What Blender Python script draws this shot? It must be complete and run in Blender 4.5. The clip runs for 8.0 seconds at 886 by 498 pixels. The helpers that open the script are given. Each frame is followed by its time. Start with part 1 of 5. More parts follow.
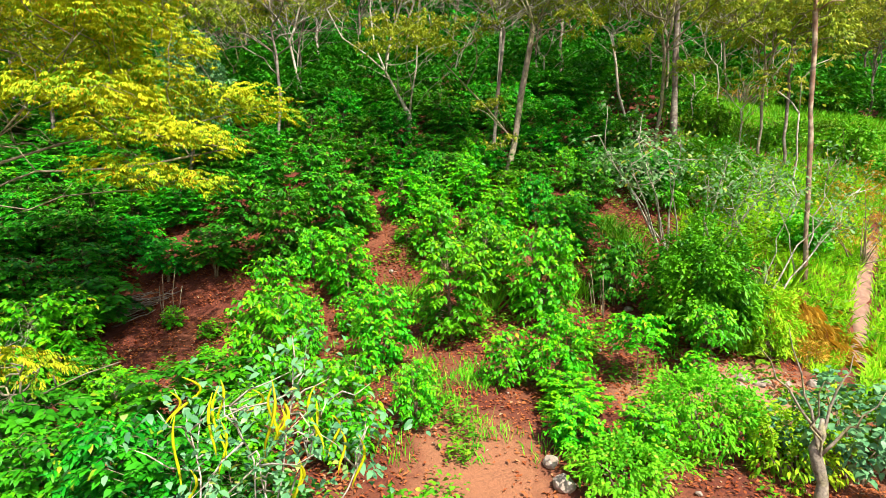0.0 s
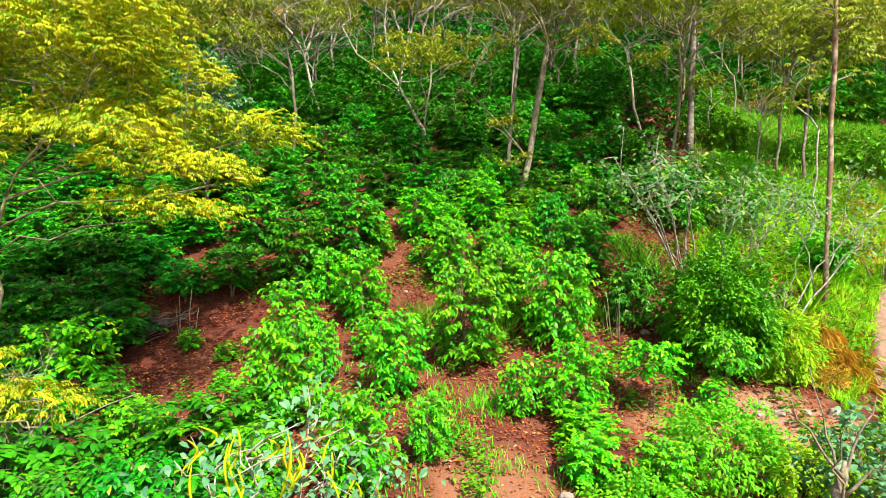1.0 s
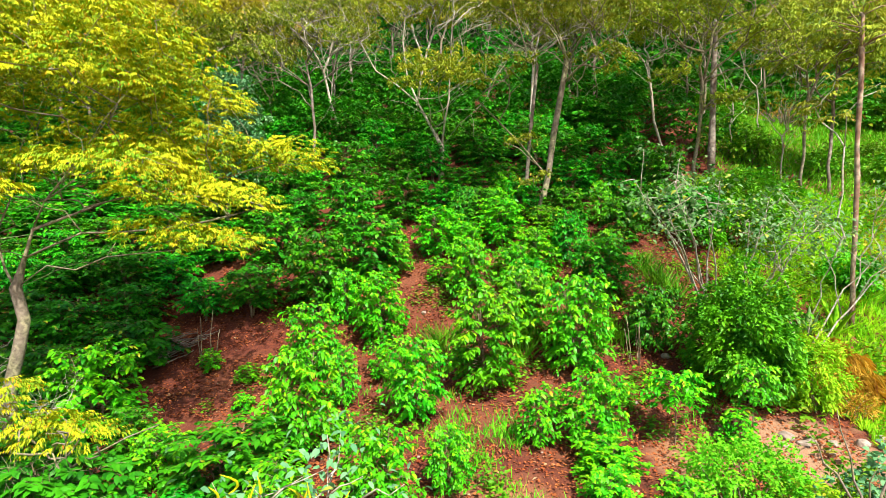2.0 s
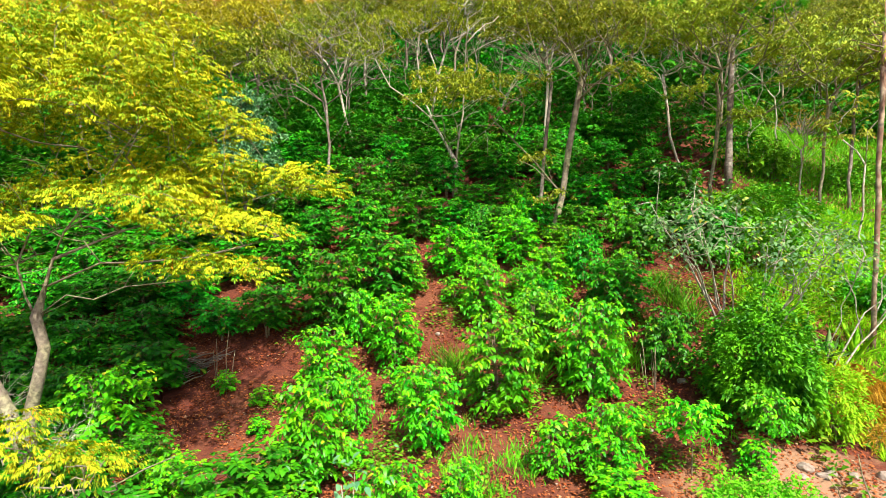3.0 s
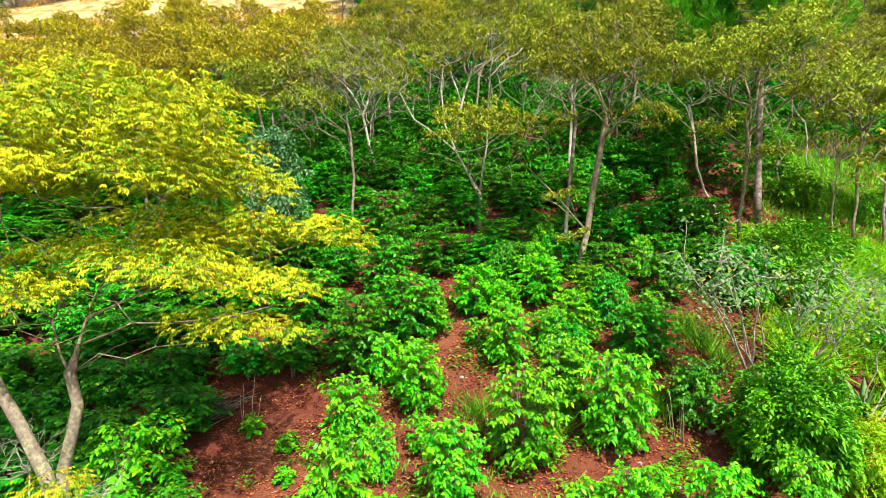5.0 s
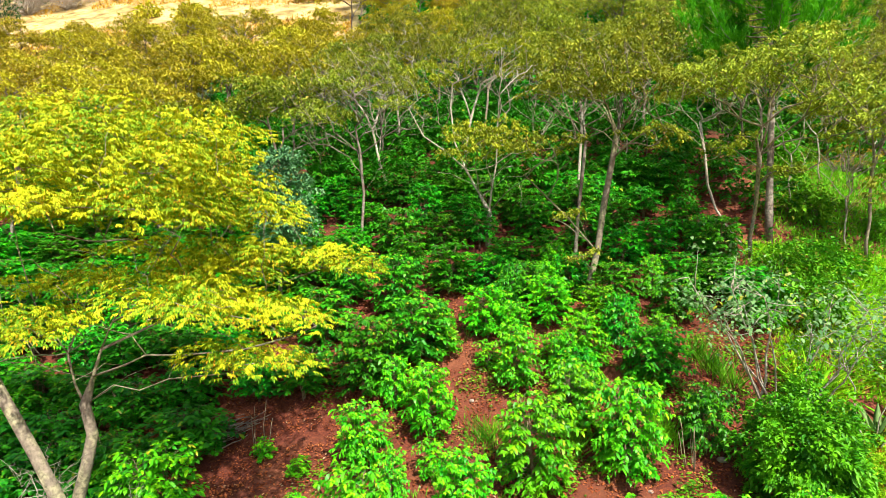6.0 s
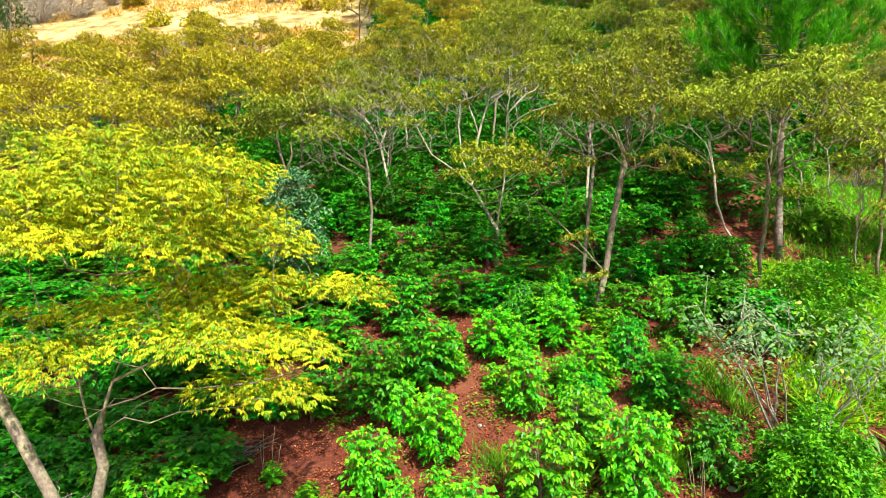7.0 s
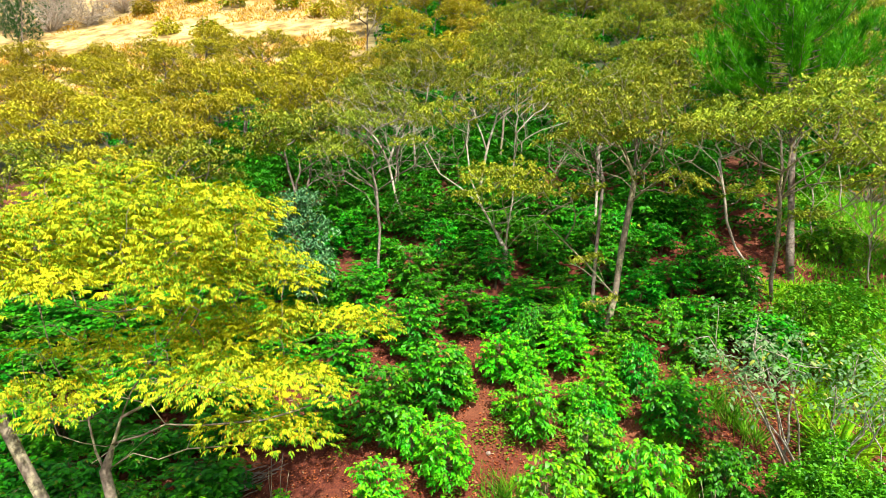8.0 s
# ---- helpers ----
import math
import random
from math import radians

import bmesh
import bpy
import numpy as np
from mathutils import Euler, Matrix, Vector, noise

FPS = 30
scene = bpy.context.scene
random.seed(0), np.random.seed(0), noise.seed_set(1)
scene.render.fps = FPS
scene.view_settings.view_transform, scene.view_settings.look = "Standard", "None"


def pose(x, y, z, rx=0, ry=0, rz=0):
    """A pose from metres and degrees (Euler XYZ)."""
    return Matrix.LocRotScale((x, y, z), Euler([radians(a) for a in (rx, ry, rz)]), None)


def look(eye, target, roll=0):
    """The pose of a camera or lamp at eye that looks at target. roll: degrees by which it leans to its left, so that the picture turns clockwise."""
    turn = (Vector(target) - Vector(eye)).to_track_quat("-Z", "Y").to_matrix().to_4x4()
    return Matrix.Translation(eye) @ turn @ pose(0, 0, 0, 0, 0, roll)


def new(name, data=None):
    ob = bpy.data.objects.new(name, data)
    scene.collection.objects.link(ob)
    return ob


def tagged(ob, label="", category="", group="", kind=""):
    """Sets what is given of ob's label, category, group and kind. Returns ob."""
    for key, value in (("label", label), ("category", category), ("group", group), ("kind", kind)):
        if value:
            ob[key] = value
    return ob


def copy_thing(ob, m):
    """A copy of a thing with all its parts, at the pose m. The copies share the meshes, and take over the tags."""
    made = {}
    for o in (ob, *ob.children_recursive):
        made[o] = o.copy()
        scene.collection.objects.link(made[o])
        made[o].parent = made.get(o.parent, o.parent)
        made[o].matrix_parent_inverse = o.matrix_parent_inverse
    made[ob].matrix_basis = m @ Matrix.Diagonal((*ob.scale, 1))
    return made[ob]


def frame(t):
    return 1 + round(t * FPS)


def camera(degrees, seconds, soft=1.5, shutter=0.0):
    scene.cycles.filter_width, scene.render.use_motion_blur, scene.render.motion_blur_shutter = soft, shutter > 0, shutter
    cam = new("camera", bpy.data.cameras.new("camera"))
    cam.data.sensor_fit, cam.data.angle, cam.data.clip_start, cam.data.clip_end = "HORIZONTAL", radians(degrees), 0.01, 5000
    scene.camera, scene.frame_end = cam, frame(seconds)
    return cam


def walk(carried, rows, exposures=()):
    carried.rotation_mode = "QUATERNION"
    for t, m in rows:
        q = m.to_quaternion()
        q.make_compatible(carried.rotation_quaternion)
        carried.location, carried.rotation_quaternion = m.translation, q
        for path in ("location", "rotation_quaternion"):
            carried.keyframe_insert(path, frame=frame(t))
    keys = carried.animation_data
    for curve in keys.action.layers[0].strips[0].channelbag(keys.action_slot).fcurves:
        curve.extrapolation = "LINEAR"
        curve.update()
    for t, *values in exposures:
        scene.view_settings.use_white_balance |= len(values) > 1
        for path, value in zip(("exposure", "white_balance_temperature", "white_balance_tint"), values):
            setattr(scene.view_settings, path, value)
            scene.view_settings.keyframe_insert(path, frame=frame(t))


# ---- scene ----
cam = camera(73.8, 8.0, soft=0.6)
METRES, EYE, TILT, LEAN, TURN = 5.0, 4.0, -3.0, 0.0, 0.0
ROWS = [
    (0.0, 0.0, 0.0, 0.0, -0.0, 0.0, -0.0),
    (0.5, -0.0012, 0.0022, 0.054, 0.53, 0.13, -0.02),
    (1.0, -0.0036, 0.0034, 0.1106, 1.34, 0.27, -0.02),
    (1.5, -0.006, 0.0046, 0.1659, 2.25, 0.42, -0.03),
    (3.0, -0.0078, 0.0052, 0.3401, 4.41, 0.75, -0.14),
    (3.5, -0.0083, 0.0074, 0.3993, 5.01, 0.87, -0.16),
    (4.0, -0.0081, 0.0055, 0.4547, 5.57, 0.97, -0.18),
    (4.5, -0.011, 0.0032, 0.5147, 6.12, 1.11, -0.21),
    (6.0, -0.0276, -0.0143, 0.7135, 7.4, 1.37, -0.26),
    (6.5, -0.0283, -0.0215, 0.7813, 7.78, 1.49, -0.29),
    (7.0, -0.0339, -0.0236, 0.85, 8.08, 1.62, -0.32),
    (7.5, -0.0365, -0.0215, 0.9218, 8.43, 1.74, -0.34),
    (8.0, -0.0442, -0.0158, 0.9966, 8.77, 1.88, -0.37),
]
walk(cam, [(t, pose(0, 0, EYE, TILT, LEAN, TURN) @ pose(METRES * x, METRES * y, METRES * z, 90 + pitch, roll, yaw)) for t, x, y, z, yaw, pitch, roll in ROWS])

# ---- world, sun, exposure ----
SUN_EL, SUN_AZ = radians(51), radians(152)      # azimuth of the sun, clockwise from +y seen from above
world = bpy.data.worlds.new("sky")
scene.world = world
world.use_nodes = True
wn = world.node_tree.nodes
sky = wn.new("ShaderNodeTexSky")
sky.sky_type = "NISHITA"
sky.sun_disc = False
sky.sun_elevation, sky.sun_rotation = SUN_EL, SUN_AZ
sky.dust_density = 3.0
world.node_tree.links.new(sky.outputs[0], wn["Background"].inputs[0])
wn["Background"].inputs[1].default_value = 0.115
sun = new("sun", bpy.data.lights.new("sun", "SUN"))
sun.data.energy, sun.data.angle, sun.data.color = 4.9, radians(0.8), (1.0, 0.95, 0.86)
sun_from = Vector((math.sin(SUN_AZ) * math.cos(SUN_EL), math.cos(SUN_AZ) * math.cos(SUN_EL), math.sin(SUN_EL)))
sun.matrix_world = look(sun_from * 60, (0, 0, 0))
scene.view_settings.exposure = 0.86


# ---- materials ----
def shader(name):
    mat = bpy.data.materials.new(name)
    mat.use_nodes = True
    nodes, links = mat.node_tree.nodes, mat.node_tree.links
    return mat, nodes, links, nodes["Principled BSDF"]


def ramp_node(nodes, stops):
    r = nodes.new("ShaderNodeValToRGB")
    while len(r.color_ramp.elements) < len(stops):
        r.color_ramp.elements.new(0.5)
    for e, (at, col) in zip(r.color_ramp.elements, stops):
        e.position, e.color = at, (*col, 1)
    return r


def noise_node(nodes, links, scale, detail=4.0, coords="Object", rough=0.6):
    tc = nodes.new("ShaderNodeTexCoord")
    n = nodes.new("ShaderNodeTexNoise")
    n.inputs["Scale"].default_value, n.inputs["Detail"].default_value = scale, detail
    n.inputs["Roughness"].default_value = rough
    links.new(tc.outputs[coords], n.inputs["Vector"])
    return n


def mixed(nodes, links, a, b, fac, blend="MIX"):
    m = nodes.new("ShaderNodeMix")
    m.data_type, m.blend_type = "RGBA", blend
    for slot, value in ((6, a), (7, b)):
        if isinstance(value, tuple):
            m.inputs[slot].default_value = (*value, 1)
        else:
            links.new(value, m.inputs[slot])
    if isinstance(fac, float):
        m.inputs[0].default_value = fac
    else:
        links.new(fac, m.inputs[0])
    return m.outputs[2]


def leaf_material(name, dark, mid, light, odd=None, odd_share=0.04, gloss=0.42, through_light=0.2, patch=1.7):
    """Leaves: each leaf its own tint, patches of fresher growth, light through the blade."""
    mat, nodes, links, bsdf = shader(name)
    geo = nodes.new("ShaderNodeNewGeometry")
    between = lambda a, b, w: tuple(p + (q - p) * w for p, q in zip(a, b))
    stops = [(0.0, between(dark, mid, 0.35)), (0.5, mid), (0.95 - odd_share, between(mid, light, 0.45))]
    if odd:
        stops.append((1.0 - odd_share, odd))
    r = ramp_node(nodes, stops)
    links.new(geo.outputs["Random Per Island"], r.inputs[0])
    n = noise_node(nodes, links, patch, 3.0)
    fresh = ramp_node(nodes, [(0.42, (0, 0, 0)), (0.62, (1, 1, 1))])
    links.new(n.outputs[0], fresh.inputs[0])
    half = nodes.new("ShaderNodeMath")
    half.operation = "MULTIPLY"
    half.inputs[1].default_value = 0.8
    links.new(fresh.outputs[0], half.inputs[0])
    col = mixed(nodes, links, r.outputs[0], light, half.outputs[0])
    info = nodes.new("ShaderNodeObjectInfo")
    hsv = nodes.new("ShaderNodeHueSaturation")
    for slot, lo, hi in (("Hue", 0.488, 0.512), ("Value", 0.8, 1.2)):
        mr = nodes.new("ShaderNodeMapRange")
        mr.inputs[3].default_value, mr.inputs[4].default_value = lo, hi
        links.new(info.outputs["Random"], mr.inputs[0])
        links.new(mr.outputs[0], hsv.inputs[slot])
    links.new(col, hsv.inputs["Color"])
    links.new(hsv.outputs[0], bsdf.inputs["Base Color"])
    bsdf.inputs["Roughness"].default_value = gloss
    bsdf.inputs["Specular IOR Level"].default_value = 0.25
    tr = nodes.new("ShaderNodeBsdfTranslucent")
    links.new(hsv.outputs[0], tr.inputs[0])
    ms = nodes.new("ShaderNodeMixShader")
    ms.inputs[0].default_value = through_light
    links.new(bsdf.outputs[0], ms.inputs[1])
    links.new(tr.outputs[0], ms.inputs[2])
    links.new(ms.outputs[0], nodes["Material Output"].inputs[0])
    return mat


def bark_material(name, dark, light, lichen, scale=9.0):
    mat, nodes, links, bsdf = shader(name)
    n = noise_node(nodes, links, scale, 6.0)
    big = noise_node(nodes, links, 1.7, 3.0)
    r = ramp_node(nodes, [(0.3, dark), (0.7, light)])
    links.new(n.outputs[0], r.inputs[0])
    spots = ramp_node(nodes, [(0.46, (0, 0, 0)), (0.56, (1, 1, 1))])
    links.new(big.outputs[0], spots.inputs[0])
    crust = ramp_node(nodes, [(0.35, tuple(0.3 * c for c in lichen)), (0.6, lichen)])
    links.new(n.outputs[0], crust.inputs[0])
    links.new(mixed(nodes, links, r.outputs[0], crust.outputs[0], spots.outputs[0]), bsdf.inputs["Base Color"])
    bsdf.inputs["Roughness"].default_value = 0.9
    b = nodes.new("ShaderNodeBump")
    b.inputs["Strength"].default_value, b.inputs["Distance"].default_value = 0.6, 0.02
    links.new(n.outputs[0], b.inputs["Height"])
    links.new(b.outputs[0], bsdf.inputs["Normal"])
    return mat


def plain_noise_material(name, stops, scale, rough=0.9, bump=0.02, coords="Object"):
    mat, nodes, links, bsdf = shader(name)
    n = noise_node(nodes, links, scale, 7.0, coords)
    r = ramp_node(nodes, stops)
    links.new(n.outputs[0], r.inputs[0])
    geo = nodes.new("ShaderNodeNewGeometry")
    hsv = nodes.new("ShaderNodeHueSaturation")
    mr = nodes.new("ShaderNodeMapRange")
    mr.inputs[3].default_value, mr.inputs[4].default_value = 0.7, 1.25
    links.new(geo.outputs["Random Per Island"], mr.inputs[0])
    links.new(mr.outputs[0], hsv.inputs["Value"])
    links.new(r.outputs[0], hsv.inputs["Color"])
    links.new(hsv.outputs[0], bsdf.inputs["Base Color"])
    bsdf.inputs["Roughness"].default_value = rough
    b = nodes.new("ShaderNodeBump")
    b.inputs["Strength"].default_value, b.inputs["Distance"].default_value = 0.7, bump
    links.new(n.outputs[0], b.inputs["Height"])
    links.new(b.outputs[0], bsdf.inputs["Normal"])
    return mat


def soil_material():
    """Red hillside soil with pale scuffs and darker damp patches; far up the hill the land turns to dry golden grass."""
    mat, nodes, links, bsdf = shader("red_soil")
    fine = noise_node(nodes, links, 14.0, 9.0)
    broad = noise_node(nodes, links, 0.45, 4.0)
    red = ramp_node(nodes, [(0.25, (0.045, 0.009, 0.004)), (0.5, (0.110, 0.021, 0.007)), (0.75, (0.20, 0.048, 0.015))])
    links.new(fine.outputs[0], red.inputs[0])
    scuff = ramp_node(nodes, [(0.5, (0, 0, 0)), (0.7, (1, 1, 1))])
    links.new(broad.outputs[0], scuff.inputs[0])
    col = mixed(nodes, links, red.outputs[0], (0.20, 0.065, 0.026), scuff.outputs[0])
    geo = nodes.new("ShaderNodeNewGeometry")
    sep = nodes.new("ShaderNodeSeparateXYZ")
    links.new(geo.outputs["Position"], sep.inputs[0])
    wob = noise_node(nodes, links, 0.12, 3.0)
    add = nodes.new("ShaderNodeMath")
    add.operation = "MULTIPLY_ADD"
    add.inputs[1].default_value = 30.0
    links.new(wob.outputs[0], add.inputs[0])
    links.new(sep.outputs[1], add.inputs[2])
    far = nodes.new("ShaderNodeMapRange")
    far.inputs[1].default_value, far.inputs[2].default_value = 74.0, 82.0
    links.new(add.outputs[0], far.inputs[0])
    aside = nodes.new("ShaderNodeMath")
    aside.operation = "MULTIPLY_ADD"
    aside.inputs[1].default_value = 0.28
    links.new(sep.outputs[1], aside.inputs[0])
    links.new(sep.outputs[0], aside.inputs[2])
    flank = nodes.new("ShaderNodeMapRange")
    flank.inputs[1].default_value, flank.inputs[2].default_value = 2.0, -3.0
    links.new(aside.outputs[0], flank.inputs[0])
    both = nodes.new("ShaderNodeMath")
    both.operation = "MULTIPLY"
    links.new(far.outputs[0], both.inputs[0])
    links.new(flank.outputs[0], both.inputs[1])
    dry = noise_node(nodes, links, 0.35, 8.0)
    gold = ramp_node(nodes, [(0.35, (0.16, 0.10, 0.02)), (0.5, (0.42, 0.29, 0.09)), (0.62, (0.55, 0.42, 0.20)), (0.72, (0.40, 0.38, 0.02))])
    links.new(dry.outputs[0], gold.inputs[0])
    # trodden pale earth: the foot of the slope, and the cut bank under the big bush
    for cx, cy, rx, ry, pale in ((0.6, 9.3, 1.5, 2.6, (0.34, 0.135, 0.06)), (7.4, 13.4, 2.4, 1.5, (0.40, 0.22, 0.12)), (4.6, 12.8, 1.0, 1.4, (0.34, 0.15, 0.07))):
        at = nodes.new("ShaderNodeVectorMath")
        at.operation = "SUBTRACT"
        at.inputs[1].default_value = (cx, cy, 0)
        links.new(geo.outputs["Position"], at.inputs[0])
        fit = nodes.new("ShaderNodeVectorMath")
        fit.operation = "MULTIPLY"
        fit.inputs[1].default_value = (1 / rx, 1 / ry, 0)
        links.new(at.outputs[0], fit.inputs[0])
        ln = nodes.new("ShaderNodeVectorMath")
        ln.operation = "LENGTH"
        links.new(fit.outputs[0], ln.inputs[0])
        ragged = noise_node(nodes, links, 1.6, 5.0)
        edge = nodes.new("ShaderNodeMath")
        edge.operation = "ADD"
        links.new(ln.outputs["Value"], edge.inputs[0])
        links.new(ragged.outputs[0], edge.inputs[1])
        inside = nodes.new("ShaderNodeMapRange")
        inside.inputs[1].default_value, inside.inputs[2].default_value = 1.55, 1.15
        links.new(edge.outputs[0], inside.inputs[0])
        tone = mixed(nodes, links, pale, tuple(c * 0.6 for c in pale), fine.outputs[0])
        col = mixed(nodes, links, col, tone, inside.outputs[0])
    wood = nodes.new("ShaderNodeMapRange")
    wood.inputs[1].default_value, wood.inputs[2].default_value = 56.0, 64.0
    links.new(add.outputs[0], wood.inputs[0])
    col = mixed(nodes, links, col, mixed(nodes, links, (0.016, 0.036, 0.006), (0.05, 0.062, 0.014), fine.outputs[0]), wood.outputs[0])
    links.new(mixed(nodes, links, col, gold.outputs[0], both.outputs[0]), bsdf.inputs["Base Color"])
    bsdf.inputs["Roughness"].default_value = 0.95
    b = nodes.new("ShaderNodeBump")
    b.inputs["Strength"].default_value, b.inputs["Distance"].default_value = 0.9, 0.05
    links.new(fine.outputs[0], b.inputs["Height"])
    links.new(b.outputs[0], bsdf.inputs["Normal"])
    return mat


SOIL = soil_material()
SHOOT = leaf_material("fresh_shoot_leaf", (0.06, 0.36, 0.003), (0.15, 0.56, 0.004), (0.32, 0.70, 0.006), None, 0.02, 0.45)
COFFEE = leaf_material("coffee_leaf", (0.004, 0.07, 0.004), (0.014, 0.20, 0.006), (0.06, 0.42, 0.008), (0.34, 0.30, 0.02), 0.002)
YOUNG = leaf_material("young_coffee_leaf", (0.006, 0.13, 0.003), (0.035, 0.35, 0.004), (0.14, 0.56, 0.006), (0.45, 0.36, 0.02), 0.003)
YELLOW = leaf_material("yellow_green_leaf", (0.03, 0.13, 0.003), (0.16, 0.32, 0.004), (0.61, 0.58, 0.006), (0.62, 0.24, 0.010), 0.08, 0.65, 0.2, 1.3)
OLIVE = leaf_material("olive_leaf", (0.05, 0.09, 0.012), (0.15, 0.215, 0.018), (0.46, 0.51, 0.03), (0.42, 0.26, 0.05), 0.03, 0.6, 0.22)
PALE_OLIVE = leaf_material("pale_olive_leaf", (0.09, 0.18, 0.012), (0.24, 0.34, 0.018), (0.56, 0.62, 0.03), (0.40, 0.28, 0.04), 0.03, 0.6, 0.25)
RUST = leaf_material("rust_leaf", (0.20, 0.04, 0.005), (0.45, 0.10, 0.008), (0.60, 0.20, 0.012), None, 0.02, 0.7)
GOLDEN = leaf_material("golden_olive_leaf", (0.12, 0.14, 0.010), (0.33, 0.31, 0.015), (0.62, 0.55, 0.025), (0.45, 0.26, 0.02), 0.05, 0.6, 0.22)
DARK = leaf_material("dark_glossy_leaf", (0.004, 0.09, 0.003), (0.025, 0.28, 0.005), (0.16, 0.60, 0.008), None, 0.02, 0.5)
VINE = leaf_material("blue_green_leaf", (0.02, 0.10, 0.03), (0.07, 0.22, 0.08), (0.20, 0.40, 0.17), (0.45, 0.40, 0.02), 0.015)
GREY = leaf_material("grey_green_leaf", (0.045, 0.15, 0.022), (0.14, 0.29, 0.07), (0.34, 0.48, 0.16), (0.40, 0.38, 0.02), 0.03, 0.5, 0.3)
DUSTY = leaf_material("dusty_blue_green_leaf", (0.03, 0.12, 0.035), (0.12, 0.27, 0.09), (0.22, 0.36, 0.13), (0.42, 0.40, 0.02), 0.05, 0.5, 0.3)
LIME = leaf_material("lime_grass", (0.07, 0.32, 0.004), (0.22, 0.56, 0.006), (0.46, 0.72, 0.015), (0.45, 0.36, 0.03), 0.06, 0.7, 0.35)
WEED = leaf_material("weed_leaf", (0.02, 0.12, 0.003), (0.06, 0.26, 0.004), (0.18, 0.44, 0.006), (0.30, 0.26, 0.03), 0.05, 0.6)
PINE = leaf_material("pine_needle", (0.008, 0.11, 0.003), (0.03, 0.27, 0.004), (0.14, 0.56, 0.008), None, 0.02, 0.6, 0.45)
FAR_PINE = leaf_material("dark_conifer_needle", (0.006, 0.03, 0.006), (0.015, 0.07, 0.012), (0.05, 0.13, 0.02), None, 0.02, 0.6)
GRASS = leaf_material("green_grass", (0.04, 0.26, 0.004), (0.10, 0.46, 0.006), (0.24, 0.66, 0.012), (0.40, 0.40, 0.04), 0.04, 0.6, 0.3)
LITTER = leaf_material("dry_leaf", (0.13, 0.026, 0.008), (0.32, 0.075, 0.02), (0.48, 0.17, 0.05), (0.5, 0.38, 0.22), 0.05, 0.9, 0.15)
STRAW = leaf_material("straw", (0.30, 0.15, 0.010), (0.55, 0.32, 0.02), (0.68, 0.46, 0.05), (0.3, 0.12, 0.02), 0.1, 0.8, 0.2)
POD = leaf_material("yellow_pod", (0.42, 0.40, 0.004), (0.58, 0.56, 0.006), (0.66, 0.66, 0.01), None, 0.02, 0.5, 0.3)
PALE_BARK = bark_material("pale_bark", (0.07, 0.055, 0.04), (0.36, 0.30, 0.22), (0.33, 0.29, 0.14), 13.0)
TAN_BARK = bark_material("tan_grey_bark", (0.11, 0.085, 0.06), (0.29, 0.235, 0.165), (0.37, 0.33, 0.19), 11.0)
GREY_BARK = bark_material("grey_brown_bark", (0.09, 0.065, 0.05), (0.23, 0.17, 0.13), (0.34, 0.29, 0.23))
RED_BARK = bark_material("reddish_bark", (0.14, 0.075, 0.045), (0.30, 0.17, 0.10), (0.44, 0.33, 0.22), 5.0)
TWIG = bark_material("stem_bark", (0.12, 0.085, 0.05), (0.30, 0.22, 0.13), (0.36, 0.30, 0.18), 14.0)
STEM_BARK = bark_material("pale_stem", (0.24, 0.19, 0.14), (0.52, 0.45, 0.35), (0.58, 0.52, 0.42), 12.0)
STONE = plain_noise_material("pale_stone", [(0.3, (0.15, 0.11, 0.08)), (0.7, (0.38, 0.31, 0.25))], 6.0)
CLAY = plain_noise_material("pale_clay", [(0.3, (0.17, 0.085, 0.045)), (0.7, (0.34, 0.20, 0.12))], 5.0)
TRAIL = plain_noise_material("trodden_earth", [(0.3, (0.16, 0.075, 0.045)), (0.7, (0.32, 0.19, 0.13))], 4.0)


# ---- mesh tools ----
class Build:
    """Gathers vertices and faces for one mesh."""

    def __init__(self):
        self.v, self.f, self.count = [], [], 0

    def add(self, verts, faces):
        verts = np.asarray(verts, dtype=float).reshape(-1, 3)
        self.v.append(verts)
        self.f.extend([tuple(int(i) + self.count for i in face) for face in faces])
        self.count += len(verts)

    def mesh(self, name, material, smooth=True):
        me = bpy.data.meshes.new(name)
        me.from_pydata(np.concatenate(self.v).tolist(), [], self.f)
        me.materials.append(material)
        if smooth:
            me.polygons.foreach_set("use_smooth", [True] * len(me.polygons))
        me.update()
        return me


def unit(a):
    return a / np.maximum(np.linalg.norm(a, axis=-1, keepdims=True), 1e-9)


